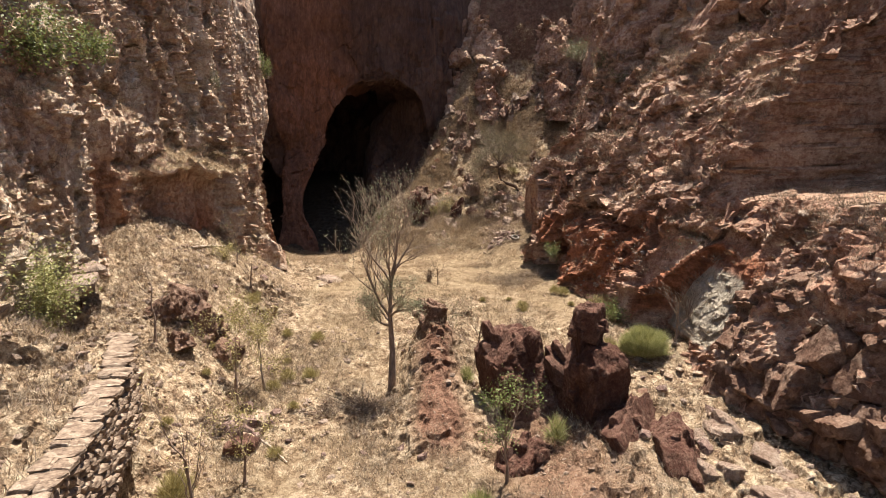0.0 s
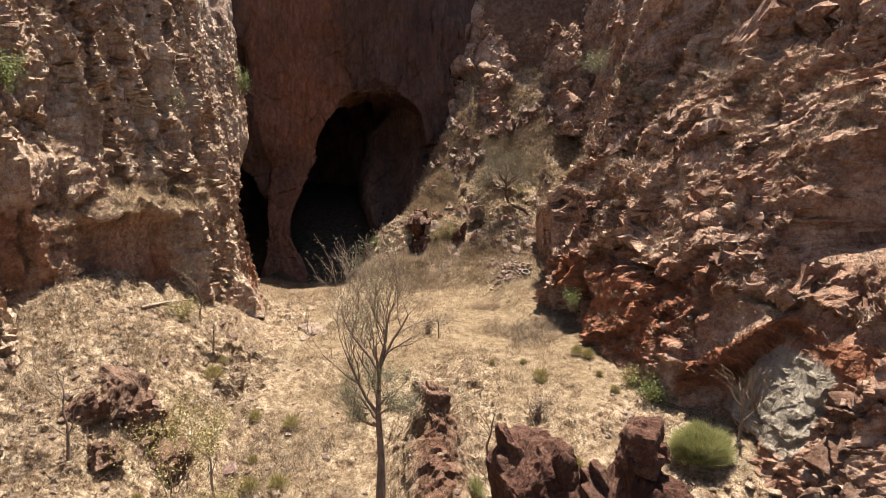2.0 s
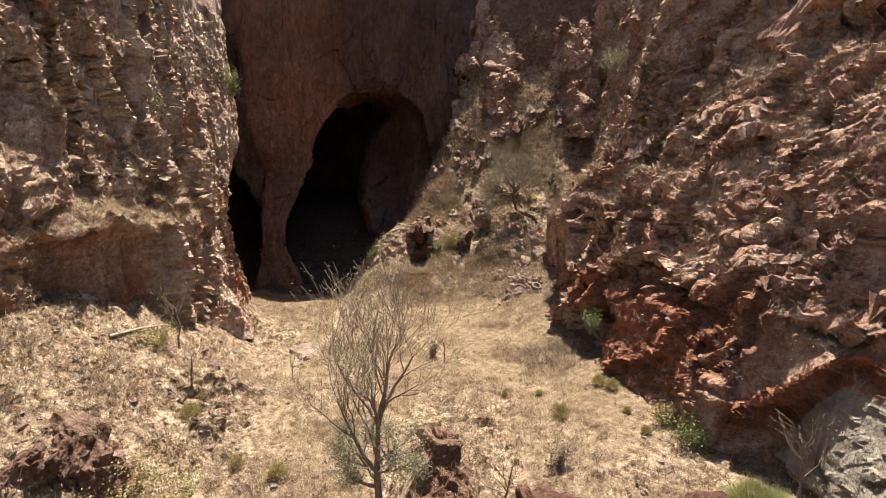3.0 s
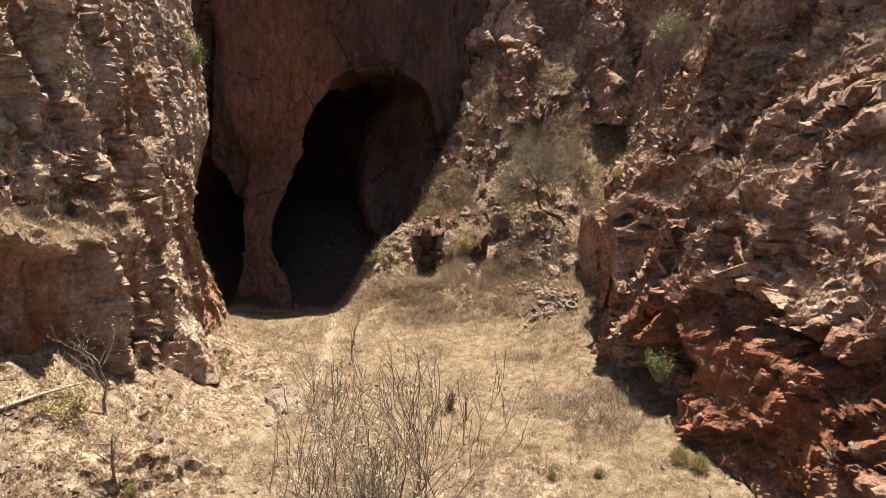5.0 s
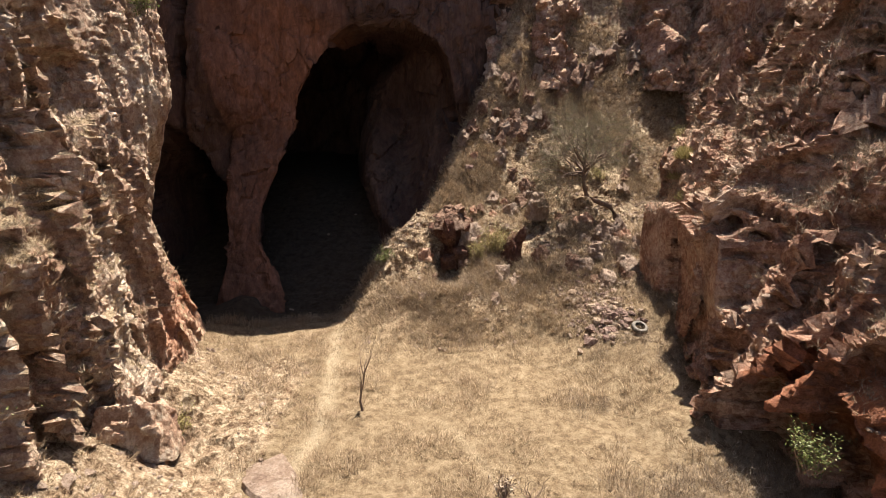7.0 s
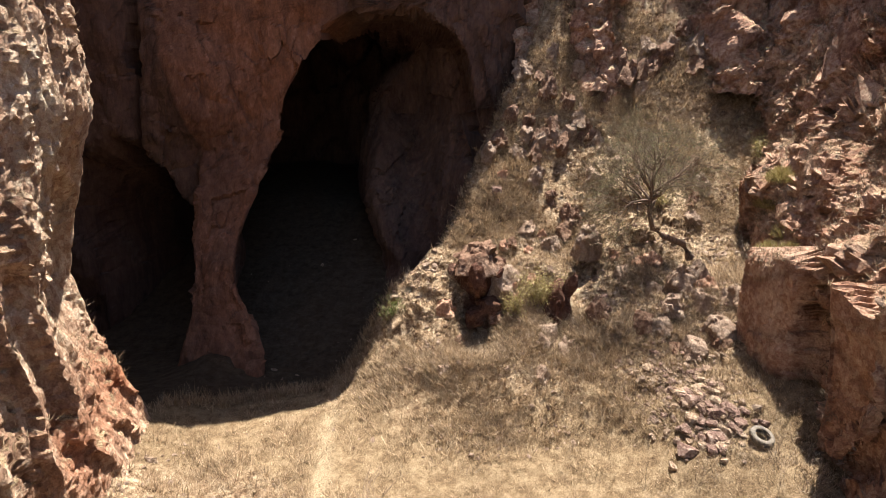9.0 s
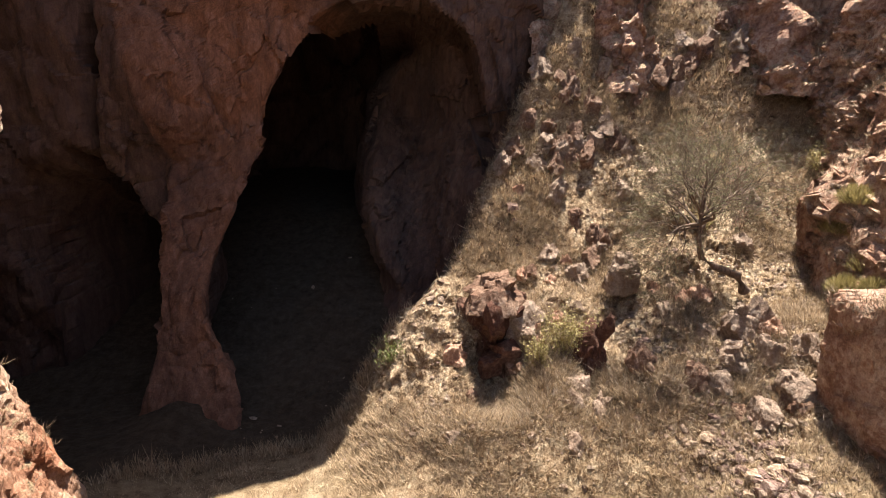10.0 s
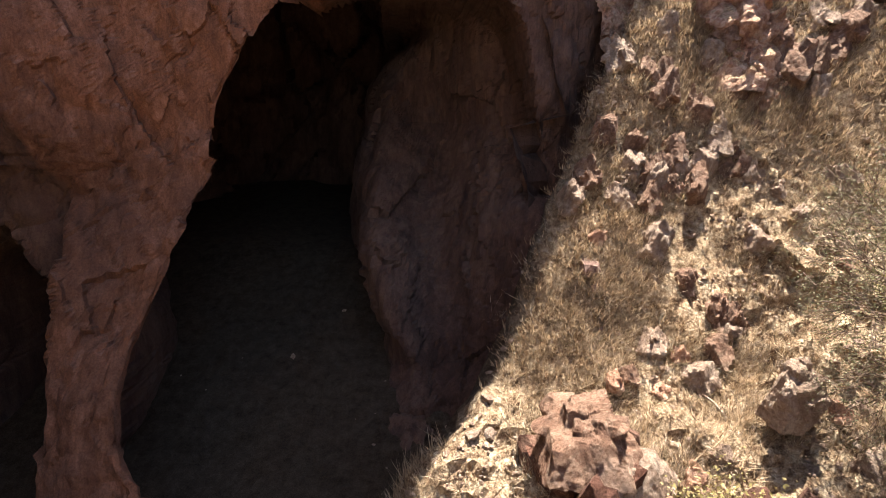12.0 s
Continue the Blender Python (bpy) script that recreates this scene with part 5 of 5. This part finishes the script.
# ---- trees ----
tree("tree", (-2.07, 20.5, ground_at(-2.07, 20.5)), [(0, 0, -0.3), (0.05, 0, 1.5), (-0.02, 0.02, 3.0), (0.04, 0, 4.5)], 0.15,
     [(1.0, (0.5, 0.05, 1.0), 1.85), (1.0, (0.08, -0.1, 1.0), 1.85), (0.97, (-0.55, 0.1, 1.0), 1.9), (0.66, (-0.75, 0.0, 1.0), 2.3), (0.76, (-0.5, 0.4, 1.0), 1.7), (0.95, (0.15, 0.45, 1.0), 1.5), (0.93, (-0.1, -0.5, 1.0), 1.5),
      (0.72, (0.5, -0.3, 0.6), 0.8), (0.62, (-0.8, 0.4, 0.3), 0.9), (0.58, (-0.8, -0.3, 0.25), 0.85), (0.66, (0.2, -0.6, 0.3), 0.7)],
     (5, 5, 4), 3, 0.05, LEAF_PALE, 9000, BARK, 4, "slender half-bare tree with sparse grey-green leaves on the slope", 0.16, 0.08, 5.2, "sparse grey-green leaves")
tree("tree", (5.9, 49.3, 5.6), [(1.2, 0.25, -1.1), (0.75, 0.05, -0.45), (-0.15, 0, -0.1), (-0.62, 0, 0.2), (-0.85, -0.05, 0.9), (-0.8, 0, 1.9)], 0.17,
     [(0.84, (-0.9, 0.2, 0.7), 1.5), (0.82, (0.6, 0.3, 0.9), 1.5), (0.9, (-1.0, -0.3, 0.5), 1.5), (0.92, (0.9, -0.2, 0.6), 1.6), (1.0, (-0.3, 0.3, 1.0), 1.5), (0.96, (1.1, 0.1, 0.3), 1.6), (0.88, (-1.2, -0.1, 0.2), 1.5),
      (1.0, (0.4, -0.3, 1.0), 1.5), (0.95, (-0.6, -0.5, 0.8), 1.5), (1.0, (0.0, -0.1, 1.0), 1.6), (0.9, (0.3, -0.8, 0.4), 1.4), (0.9, (-0.2, 0.9, 0.4), 1.4)],
     (5, 4, 4, 2), 4, 0.045, LEAF_GREY, 22000, BARK_DARK, 9, "crooked leaning tree with fine dry foliage on the scree", 0.2, -0.01, None, "fine grey-green foliage")


def sapling(at, height, leaf_n, leaf_mat, seed, label, bark=BARK, spread=0.5):
    rnd = random.Random(seed)
    pts = [(0, 0, -0.2)]
    for i in range(1, 5):
        pts.append((pts[-1][0] + rnd.gauss(0, 0.06), pts[-1][1] + rnd.gauss(0, 0.06), height * 0.7 * i / 4))
    limbs = [(rnd.uniform(0.35, 1.0), (rnd.gauss(0, spread), rnd.gauss(0, spread), 1.0), height * rnd.uniform(0.25, 0.42)) for _ in range(6)]
    ob = tree("sapling", (at[0], at[1], ground_at(at[0], at[1])), pts, 0.035 + 0.006 * height, limbs, (3, 2, 2), 2, 0.065, leaf_mat, int(leaf_n * 3), bark, seed, label)
    return tagged(ob, group="saplings")


sapling((-7.15, 17.6), 3.3, 700, LEAF_YELLOW, 31, "thin dark sapling with a few yellowish leaves")
sapling((-10.4, 18.6), 2.6, 0, LEAF_YELLOW, 32, "bare crooked sapling on the bank")
sapling((-9.8, 21.6), 2.4, 0, LEAF_YELLOW, 33, "bare thin sapling on the bank")
sapling((-9.6, 26.4), 2.3, 60, LEAF_YELLOW, 34, "bare thin sapling beside the cliff")
sapling((-6.9, 19.8), 3.0, 700, LEAF_YELLOW, 35, "sapling with pale yellow-green leaves", BARK_PALE)
sapling((1.5, 22.0), 2.4, 120, LEAF_GREY, 36, "single thin sapling in the dry grass")
sapling((1.9, 14.6), 2.7, 420, LEAF_GREEN, 37, "young leafy tree below a rock pillar")
sapling((-6.15, 12.2), 3.6, 40, LEAF_YELLOW, 38, "bare sapling in front of the stone wall")
sapling((-5.8, 14.4), 2.2, 300, LEAF_YELLOW, 39, "thin sapling with yellowish leaves")
sapling((-5.2, 36.9), 2.0, 0, LEAF_YELLOW, 40, "single bare stem standing in the meadow", spread=0.12)
sapling((-11.0, 28.3), 2.4, 40, LEAF_GREEN, 41, "bare thin sapling at the cliff foot")
sapling((-0.3, 31.6), 1.3, 0, LEAF_GREY, 42, "dry dead shrub stem in the meadow", spread=0.8)
sapling((9.6, 21.4), 2.6, 0, LEAF_GREY, 43, "bare dark sapling before the grey rock face")
sapling((10.4, 21.9), 2.2, 0, LEAF_GREY, 44, "bare dark sapling before the grey rock face")
sapling((11.2, 23.2), 3.4, 400, LEAF_GREY, 45, "grey sapling growing on the cliff ledge")


# ---- bushes ----
def bush(at, size, leaf_mat, leaf_n, seed, label, leaf=0.08, z=None, stems=26):
    r = np.random.default_rng(seed)
    root = tagged(new("bush"), label, "bush")
    zz = ground_at(at[0], at[1]) if z is None else z
    root.location = (at[0], at[1], zz)
    base = np.zeros((stems, 3)) + r.normal(0, 0.08, (stems, 3)) * np.array([1, 1, 0])
    way = r.normal(0, 1, (stems, 3)) * np.array([size[0], size[1], 0.35 * size[2]]) * 0.55 + np.array([0, 0, size[2] * 0.75])
    out = []
    for b, w in zip(base, way):
        out.append(tube([b, b + w * 0.5 + r.normal(0, 0.05, 3), b + w], [0.018, 0.012, 0.004], 3))
    tri_object("framework", joined(*out), BARK, root)
    k = r.integers(0, stems, leaf_n)
    f = r.uniform(0.35, 1.05, leaf_n)[:, None]
    c = base[k] + way[k] * f + r.normal(0, 1, (leaf_n, 3)) * np.array(size) * 0.13
    tri_object("foliage", leaves(c, leaf, seed), leaf_mat, root)
    return root


def broom(at, size, mat, count, seed, label, width=0.006, z=None):
    """A bush of fine upright shoots."""
    root = tagged(new("bush"), label, "bush")
    root.location = (at[0], at[1], ground_at(at[0], at[1]) if z is None else z)
    r = np.random.default_rng(seed)
    d = r.normal(0, 1, (count, 3))
    d[:, 2] = np.abs(d[:, 2]) + 0.25
    d /= np.linalg.norm(d, axis=1)[:, None]
    reach = r.uniform(0.15, 1, count)[:, None] ** 0.5 * (1 + 0.16 * vnoise(d * 2.5, seed))[:, None]
    v, t = blades(d * reach * np.array([size[0] * 0.5, size[1] * 0.5, size[2] * 0.8]), d * 0.8 + np.array([0, 0, 0.5]), np.full(count, size[2] * 0.25), width, 0.5, np.full(count, 0.02), 1, seed)
    tri_object("foliage", (v, t), mat, root)
    return root


broom((8.1, 20.8), (1.9, 1.5, 1.3), LIME, 26000, 51, "round bright green bush of fine soft shoots", 0.005)
broom((0.9, 20.2), (0.7, 0.6, 0.8), LIME, 900, 52, "small yellow-green grass clump")
broom((3.6, 15.9), (0.7, 0.5, 1.2), LIME, 900, 53, "long yellow-green grass hanging between rocks")
broom((1.0, 13.6), (1.0, 0.9, 0.8), LIME, 1500, 54, "yellow-green grass clump on the slope")
for k, (xx, yy, zz, w) in enumerate(((10.5, 49.5, 7.7, 1.3), (10.3, 48.3, 5.6, 1.2), (9.5, 48.0, 4.9, 1.1), (10.6, 50.2, 6.5, 1.4), (9.9, 47.4, 5.0, 0.9))):
    tagged(broom((xx, yy), (w, w, 0.8), LEAF_YELLOW, 2200, 91 + k, "yellow-green grass tuft on a sunlit ledge", 0.009, zz), group="grass tufts on the ledge")
clump_rnd = random.Random(77)
for k in range(26):
    xx, yy = (clump_rnd.uniform(-9.5, -4.5), clump_rnd.uniform(14.5, 27)) if k < 15 else (clump_rnd.uniform(1.5, 7.0), clump_rnd.uniform(20.5, 29))
    w = clump_rnd.uniform(0.35, 0.8)
    tagged(broom((xx, yy), (w, w, w * 0.8), LEAF_YELLOW, int(500 + 700 * w), 200 + k, "low yellowish grass clump on dry ground", 0.007), group="yellowish grass clumps")
broom((-6.2, 10.6), (0.9, 1.6, 1.3), LIME, 2600, 97, "yellow-green plants growing against the stone wall", 0.008)
broom((-7.2, 13.2), (0.8, 1.2, 1.0), LEAF_YELLOW, 1800, 98, "dry yellowish plants growing against the stone wall", 0.008)
bush((-2.9, 19.4), (1.5, 1.1, 0.7), TWIGS, 1300, 76, "tangled dark dry bush below a tree", 0.06, None, 60)
bush((-4.3, 18.6), (0.9, 0.8, 0.6), TWIGS, 700, 77, "tangled dark dry bush below a tree", 0.06, None, 40)
bush((-5.6, 48.3), (0.5, 0.4, 0.9), LEAF_GREEN, 900, 55, "small fresh green bush at the edge of the cave shade", 0.07)
bush((0.2, 47.7), (0.9, 0.6, 1.7), LEAF_YELLOW, 2600, 56, "yellow-green shrub between red rocks", 0.07)
bush((-0.7, 47.2), (0.6, 0.5, 1.0), LEAF_YELLOW, 1200, 57, "yellow-green shrub between red rocks", 0.07)
bush((-12.0, 15.6), (1.2, 1.3, 2.3), LIME, 6000, 58, "large yellowish bush against the cliff", 0.09)
bush((8.0, 24.4), (0.9, 0.7, 1.0), LEAF_GREEN, 1500, 59, "green bush at the foot of the red cliff")
bush((7.6, 25.6), (0.6, 0.5, 0.8), LEAF_YELLOW, 900, 60, "yellow-green bush at the foot of the red cliff")
bush((6.6, 31.8), (0.4, 0.6, 1.1), LEAF_GREEN, 1100, 61, "green bush clinging to the red cliff", 0.07, 1.4)
bush((12.7, 54.6), (0.9, 0.9, 1.3), LEAF_YELLOW, 1500, 62, "yellow-green bush high on the slope")
bush((-12.6, 39.6), (0.5, 0.6, 1.5), LEAF_GREEN, 1300, 63, "green bush hanging on the cliff edge", 0.08, 13.2)
bush((-13.6, 32.3), (0.6, 0.7, 1.0), LEAF_GREY, 1400, 64, "grey-green bush on a cliff ledge", 0.08, 11.5)
bush((-13.3, 18.4), (0.9, 1.6, 2.0), LEAF_GREEN, 2600, 65, "leafy green shrub hanging on the cliff", 0.11, 10.2)
bush((-13.4, 21.6), (0.6, 1.0, 1.4), LEAF_GREEN, 1200, 66, "leafy green shrub hanging on the cliff", 0.10, 11.0)
bush((11.2, 38.6), (0.8, 0.9, 1.3), LEAF_GREY, 1600, 67, "grey-green shrub on a cliff ledge", 0.08, 13.4)
bush((9.9, 41.0), (0.9, 1.0, 1.6), LEAF_GREY, 2000, 68, "grey-green shrub on a cliff ledge", 0.08, 14.6)
bush((11.7, 37.2), (0.7, 0.7, 0.6), LEAF_YELLOW, 900, 69, "yellow-green tuft on a cliff ledge", 0.07, 12.6)
bush((6.9, 52.8), (0.8, 0.6, 0.8), LEAF_YELLOW, 1100, 70, "yellow-green scrub on the slope", 0.07)
bush((-11.2, 27.2), (0.6, 0.9, 0.9), LEAF_YELLOW, 1300, 71, "yellow-green scrub at the cliff foot", 0.07)
bush((-10.6, 34.8), (0.5, 0.6, 0.7), LEAF_YELLOW, 900, 72, "yellow-green scrub at the cliff foot", 0.07)
bush((3.4, 23.7), (0.35, 0.35, 0.9), TWIGS, 500, 73, "dark dry shrub on a rock", 0.08)
bush((2.1, 20.4), (0.4, 0.35, 0.7), TWIGS, 400, 74, "dark dry shrub on a rock", 0.08)
bush((-0.85, 32.4), (0.3, 0.3, 0.9), TWIGS, 200, 75, "dry spiky shrub in the meadow", 0.1)

# ---- dry grass and scrub, past counting ----
open_grass = seen * (1 - 0.93 * gm["trail"]) * (1 - gm["cave"]) * np.clip(1 - gm["red"], 0.1, 1) * np.clip(1 - 0.8 * gm["rocky"], 0.1, 1)
patch = np.clip(0.5 + 1.3 * fbm(gp, (2.2, 2.2, 2.2), 3, 55), 0.04, 1.2)
meadow = open_grass * smooth(26, 30, gy) * (1 - gm["scree"]) * (1 - 0.7 * gm["bank"])
up = np.array([[0.0, 0.0, 1.0]])
a, an = scatter(gp, gn, meadow * np.clip(patch + 0.12, 0, 1), 23000, 1)
tuft = np.clip(0.55 + 1.5 * fbm(a, (1.3, 1.3, 1.3), 3, 58), 0.25, 1.5)
b, bn = scatter(gp, gn, open_grass * (1 - smooth(26, 30, gy)) * patch * (1 - 0.85 * gm["bank"]), 7000, 2)
c, cn = scatter(gp, gn, open_grass * np.clip(gm["scree"] + 0.12 * gm["bank"], 0, 1) * patch, 32000, 3)
grass = joined(blades(a, up + 0 * a, rng.uniform(0.10, 0.32, len(a)) * tuft, 0.009, 0.9, np.full(len(a), 0.15), 9, 11),
               blades(b, up + 0 * b, rng.uniform(0.07, 0.26, len(b)), 0.010, 0.9, np.full(len(b), 0.14), 9, 12),
               blades(c, cn * 0.5 + up * 0.7, rng.uniform(0.12, 0.36, len(c)), 0.010, 1.0, np.full(len(c), 0.13), 9, 13))
f, fn = scatter(gp, gn, seen * bump(gy, 45.2 + 0.6 * (gx + 13.5), 0.4) * smooth(-14.2, -13.4, gx) * (1 - smooth(-5.6, -4.8, gx)), 700, 9)
grass = joined(grass, blades(f, up + 0 * f, rng.uniform(0.2, 0.6, len(f)), 0.008, 0.6, np.full(len(f), 0.12), 9, 16))
tagged(tri_object("dry_grass", grass, STRAW), "dry straw-coloured grass in tufts over the meadow and slopes", "grass", kind="stuff")
d, dn = scatter(gp, gn, seen * (gm["scree"] + 0.3 * gm["front"] + 0.12 * gm["bank"] + 0.9 * smooth(1.5, 4.5, gx) * smooth(29, 32, gy) * (1 - smooth(40, 43, gy))) * (1 - gm["cave"]) * patch ** 2.2, 9000, 4)
ew = smooth(0.1, 0.6, east_n[:, 2]) * (east_p[:, 1] > 12) * (east_p[:, 2] > 0) * (0.3 + smooth(3, 7, east_p[:, 2]))
e, en = scatter(east_p, east_n, ew * np.clip(0.5 + 1.5 * fbm(east_p, (1.8, 1.8, 1.8), 3, 56), 0.03, 1.3), 4200, 5)
ww = smooth(0.25, 0.7, west_n[:, 2]) * (west_p[:, 2] > 2) * (west_p[:, 1] > 10)
w, wn_ = scatter(west_p, west_n, ww * np.clip(0.4 + 1.5 * fbm(west_p, (1.8, 1.8, 1.8), 3, 57), 0.02, 1.3), 700, 6)
scrub = joined(sticks(d, up + 0 * d, rng.uniform(0.2, 0.62, len(d)), 0.007, 18, 21), sticks(e, en * 0.5 + up, rng.uniform(0.2, 0.6, len(e)), 0.008, 22, 22),
               sticks(w, wn_ * 0.5 + up, rng.uniform(0.2, 0.5, len(w)), 0.008, 18, 23))
tagged(tri_object("dry_scrub", scrub, TWIGS), "tangled dead twigs and dry scrub on slopes and ledges", "scrub", kind="stuff")
e2, en2 = scatter(east_p, east_n, ew, 3600, 7)
shelf = bump(west_p[:, 2], 7.3, 0.9) * bump(west_p[:, 1], 30.0, 4.0)
w2, wn2 = scatter(west_p, west_n, ww * (0.3 + 3.0 * shelf), 3000, 8)
ledge_grass = joined(blades(e2, en2 * 0.4 + up, rng.uniform(0.08, 0.24, len(e2)), 0.007, 1.1, np.full(len(e2), 0.16), 10, 14), blades(w2, wn2 * 0.4 + up, rng.uniform(0.08, 0.24, len(w2)), 0.007, 1.1, np.full(len(w2), 0.16), 10, 15))
tagged(tri_object("ledge_grass", ledge_grass, STRAW), "dry grass hanging from rock ledges", "grass", kind="stuff")


# ---- small things ----
def tyre(at, turn):
    root = tagged(new("tyre"), "worn car tyre half sunk among stones and dry grass", "tyre")
    root.matrix_world = pose(*at, *turn)
    bm = bmesh.new()
    profile = [(0.19, -0.07), (0.20, -0.095), (0.25, -0.105), (0.295, -0.095), (0.315, -0.07), (0.32, 0.0), (0.315, 0.07), (0.295, 0.095), (0.25, 0.105), (0.20, 0.095), (0.19, 0.07), (0.225, 0.06), (0.27, 0.05), (0.27, -0.05), (0.225, -0.06)]
    n = 40
    ring = [[bm.verts.new((r * math.cos(2 * math.pi * k / n), r * math.sin(2 * math.pi * k / n), h)) for r, h in profile] for k in range(n)]
    m = len(profile)
    for k in range(n):
        for j in range(m):
            bm.faces.new((ring[k][j], ring[(k + 1) % n][j], ring[(k + 1) % n][(j + 1) % m], ring[k][(j + 1) % m]))
    bmesh.ops.recalc_face_normals(bm, faces=bm.faces)
    part("carcass", bm, RUBBER, root)
    for k in range(36):
        bm = bmesh.new()
        bmesh.ops.create_cube(bm, size=1)
        bmesh.ops.scale(bm, vec=(0.012, 0.03, 0.12), verts=bm.verts)
        bmesh.ops.transform(bm, matrix=pose(0, 0, 0, 0, 0, k * 10) @ pose(0.321, 0, 0, 14 if k % 2 else -14), verts=bm.verts)
        part("tread_block", bm, RUBBER, root)
    return root


tyre((5.5, 40.6, ground_at(5.5, 40.6) + 0.14), (22, -8, 30))


def stick(at, to, r, mat, label, name="stick"):
    a, b = Vector(at), Vector(to)
    mid = a.lerp(b, 0.5) + Vector((0.03, 0.02, 0.05))
    ob = tri_object(name, tube([a, mid, b], [r, r * 0.85, r * 0.5], 6), mat, None, label, True)
    return tagged(ob, category="stick")


def on_ground(x, y, h=0.05):
    return (x, y, ground_at(x, y) + h)


stick(on_ground(-6.4, 16.9), on_ground(-4.9, 15.6), 0.045, BARK_PALE, "pale dry log lying on rubble", "log")
stick(on_ground(-6.9, 17.6), on_ground(-6.0, 16.4), 0.03, BARK_PALE, "pale dry branch lying on rubble")
stick(on_ground(1.35, 51.2, 0.1), on_ground(1.6, 50.3, 0.1), 0.025, BARK_PALE, "pale dead stick on the scree slope")
stick(on_ground(-12.3, 26.0, 0.1), on_ground(-11.6, 28.4, 0.5), 0.06, BARK_PALE, "fallen pale branch against the cliff foot", "branch")

# ---- the dry stone wall, stone by stone ----
wall = tagged(new("stone_wall"), "dry stone retaining wall with flat cap stones along a terrace", "wall")
wr = random.Random(21)
stone_meshes = []
for k in range(6):
    bm = rock_bmesh(120 + k, (0.55, 0.5, 0.5), 6, 2, 0.06)
    me = bpy.data.meshes.new("stone")
    bm.to_mesh(me)
    bm.free()
    me.materials.append(WALL_STONE)
    stone_meshes.append(me)
for course in range(9):
    z = 1.88 - course * 0.2
    y = 6.0
    while y < 13.9:
        l = wr.uniform(0.2, 0.46)
        x = float(wall_line(y)) + 0.02 + course * 0.012 + wr.uniform(-0.035, 0.035)
        ob = new("stone", wr.choice(stone_meshes))
        ob.parent = wall
        ob.matrix_world = pose(x, y, z + 0.4 * smooth(8, 14, y), wr.uniform(-8, 8), wr.uniform(-8, 8), wr.uniform(-10, 10)) @ Matrix.Diagonal((0.55, l * 1.25, 0.25, 1))
        y += l
cap_meshes = []
for k in range(6):
    bm = rock_bmesh(140 + k, (0.58, 0.58, 0.58), 4, 3, 0.035)
    me = bpy.data.meshes.new("cap_stone")
    bm.to_mesh(me)
    bm.free()
    me.materials.append(WALL_STONE)
    cap_meshes.append(me)
y = 5.6
while y < 14.6:
    l = wr.uniform(0.22, 0.46)
    halves = (0.0,) if wr.random() < 0.55 else (-0.17, 0.17)
    for side in halves:
        x = float(wall_line(y)) - 0.02 + side
        ob = new("cap_stone", wr.choice(cap_meshes))
        ob.parent = wall
        turned = pose(x, y, 2.02 + 0.4 * smooth(8, 14, y) + wr.uniform(-0.02, 0.02), wr.uniform(-3, 3), wr.uniform(-3, 3), 12 + wr.uniform(-8, 8) + 180 * wr.randrange(2))
        ob.matrix_world = turned @ Matrix.Diagonal((0.72 if len(halves) == 1 else 0.38, l * 1.08, 0.13, 1))
    y += l
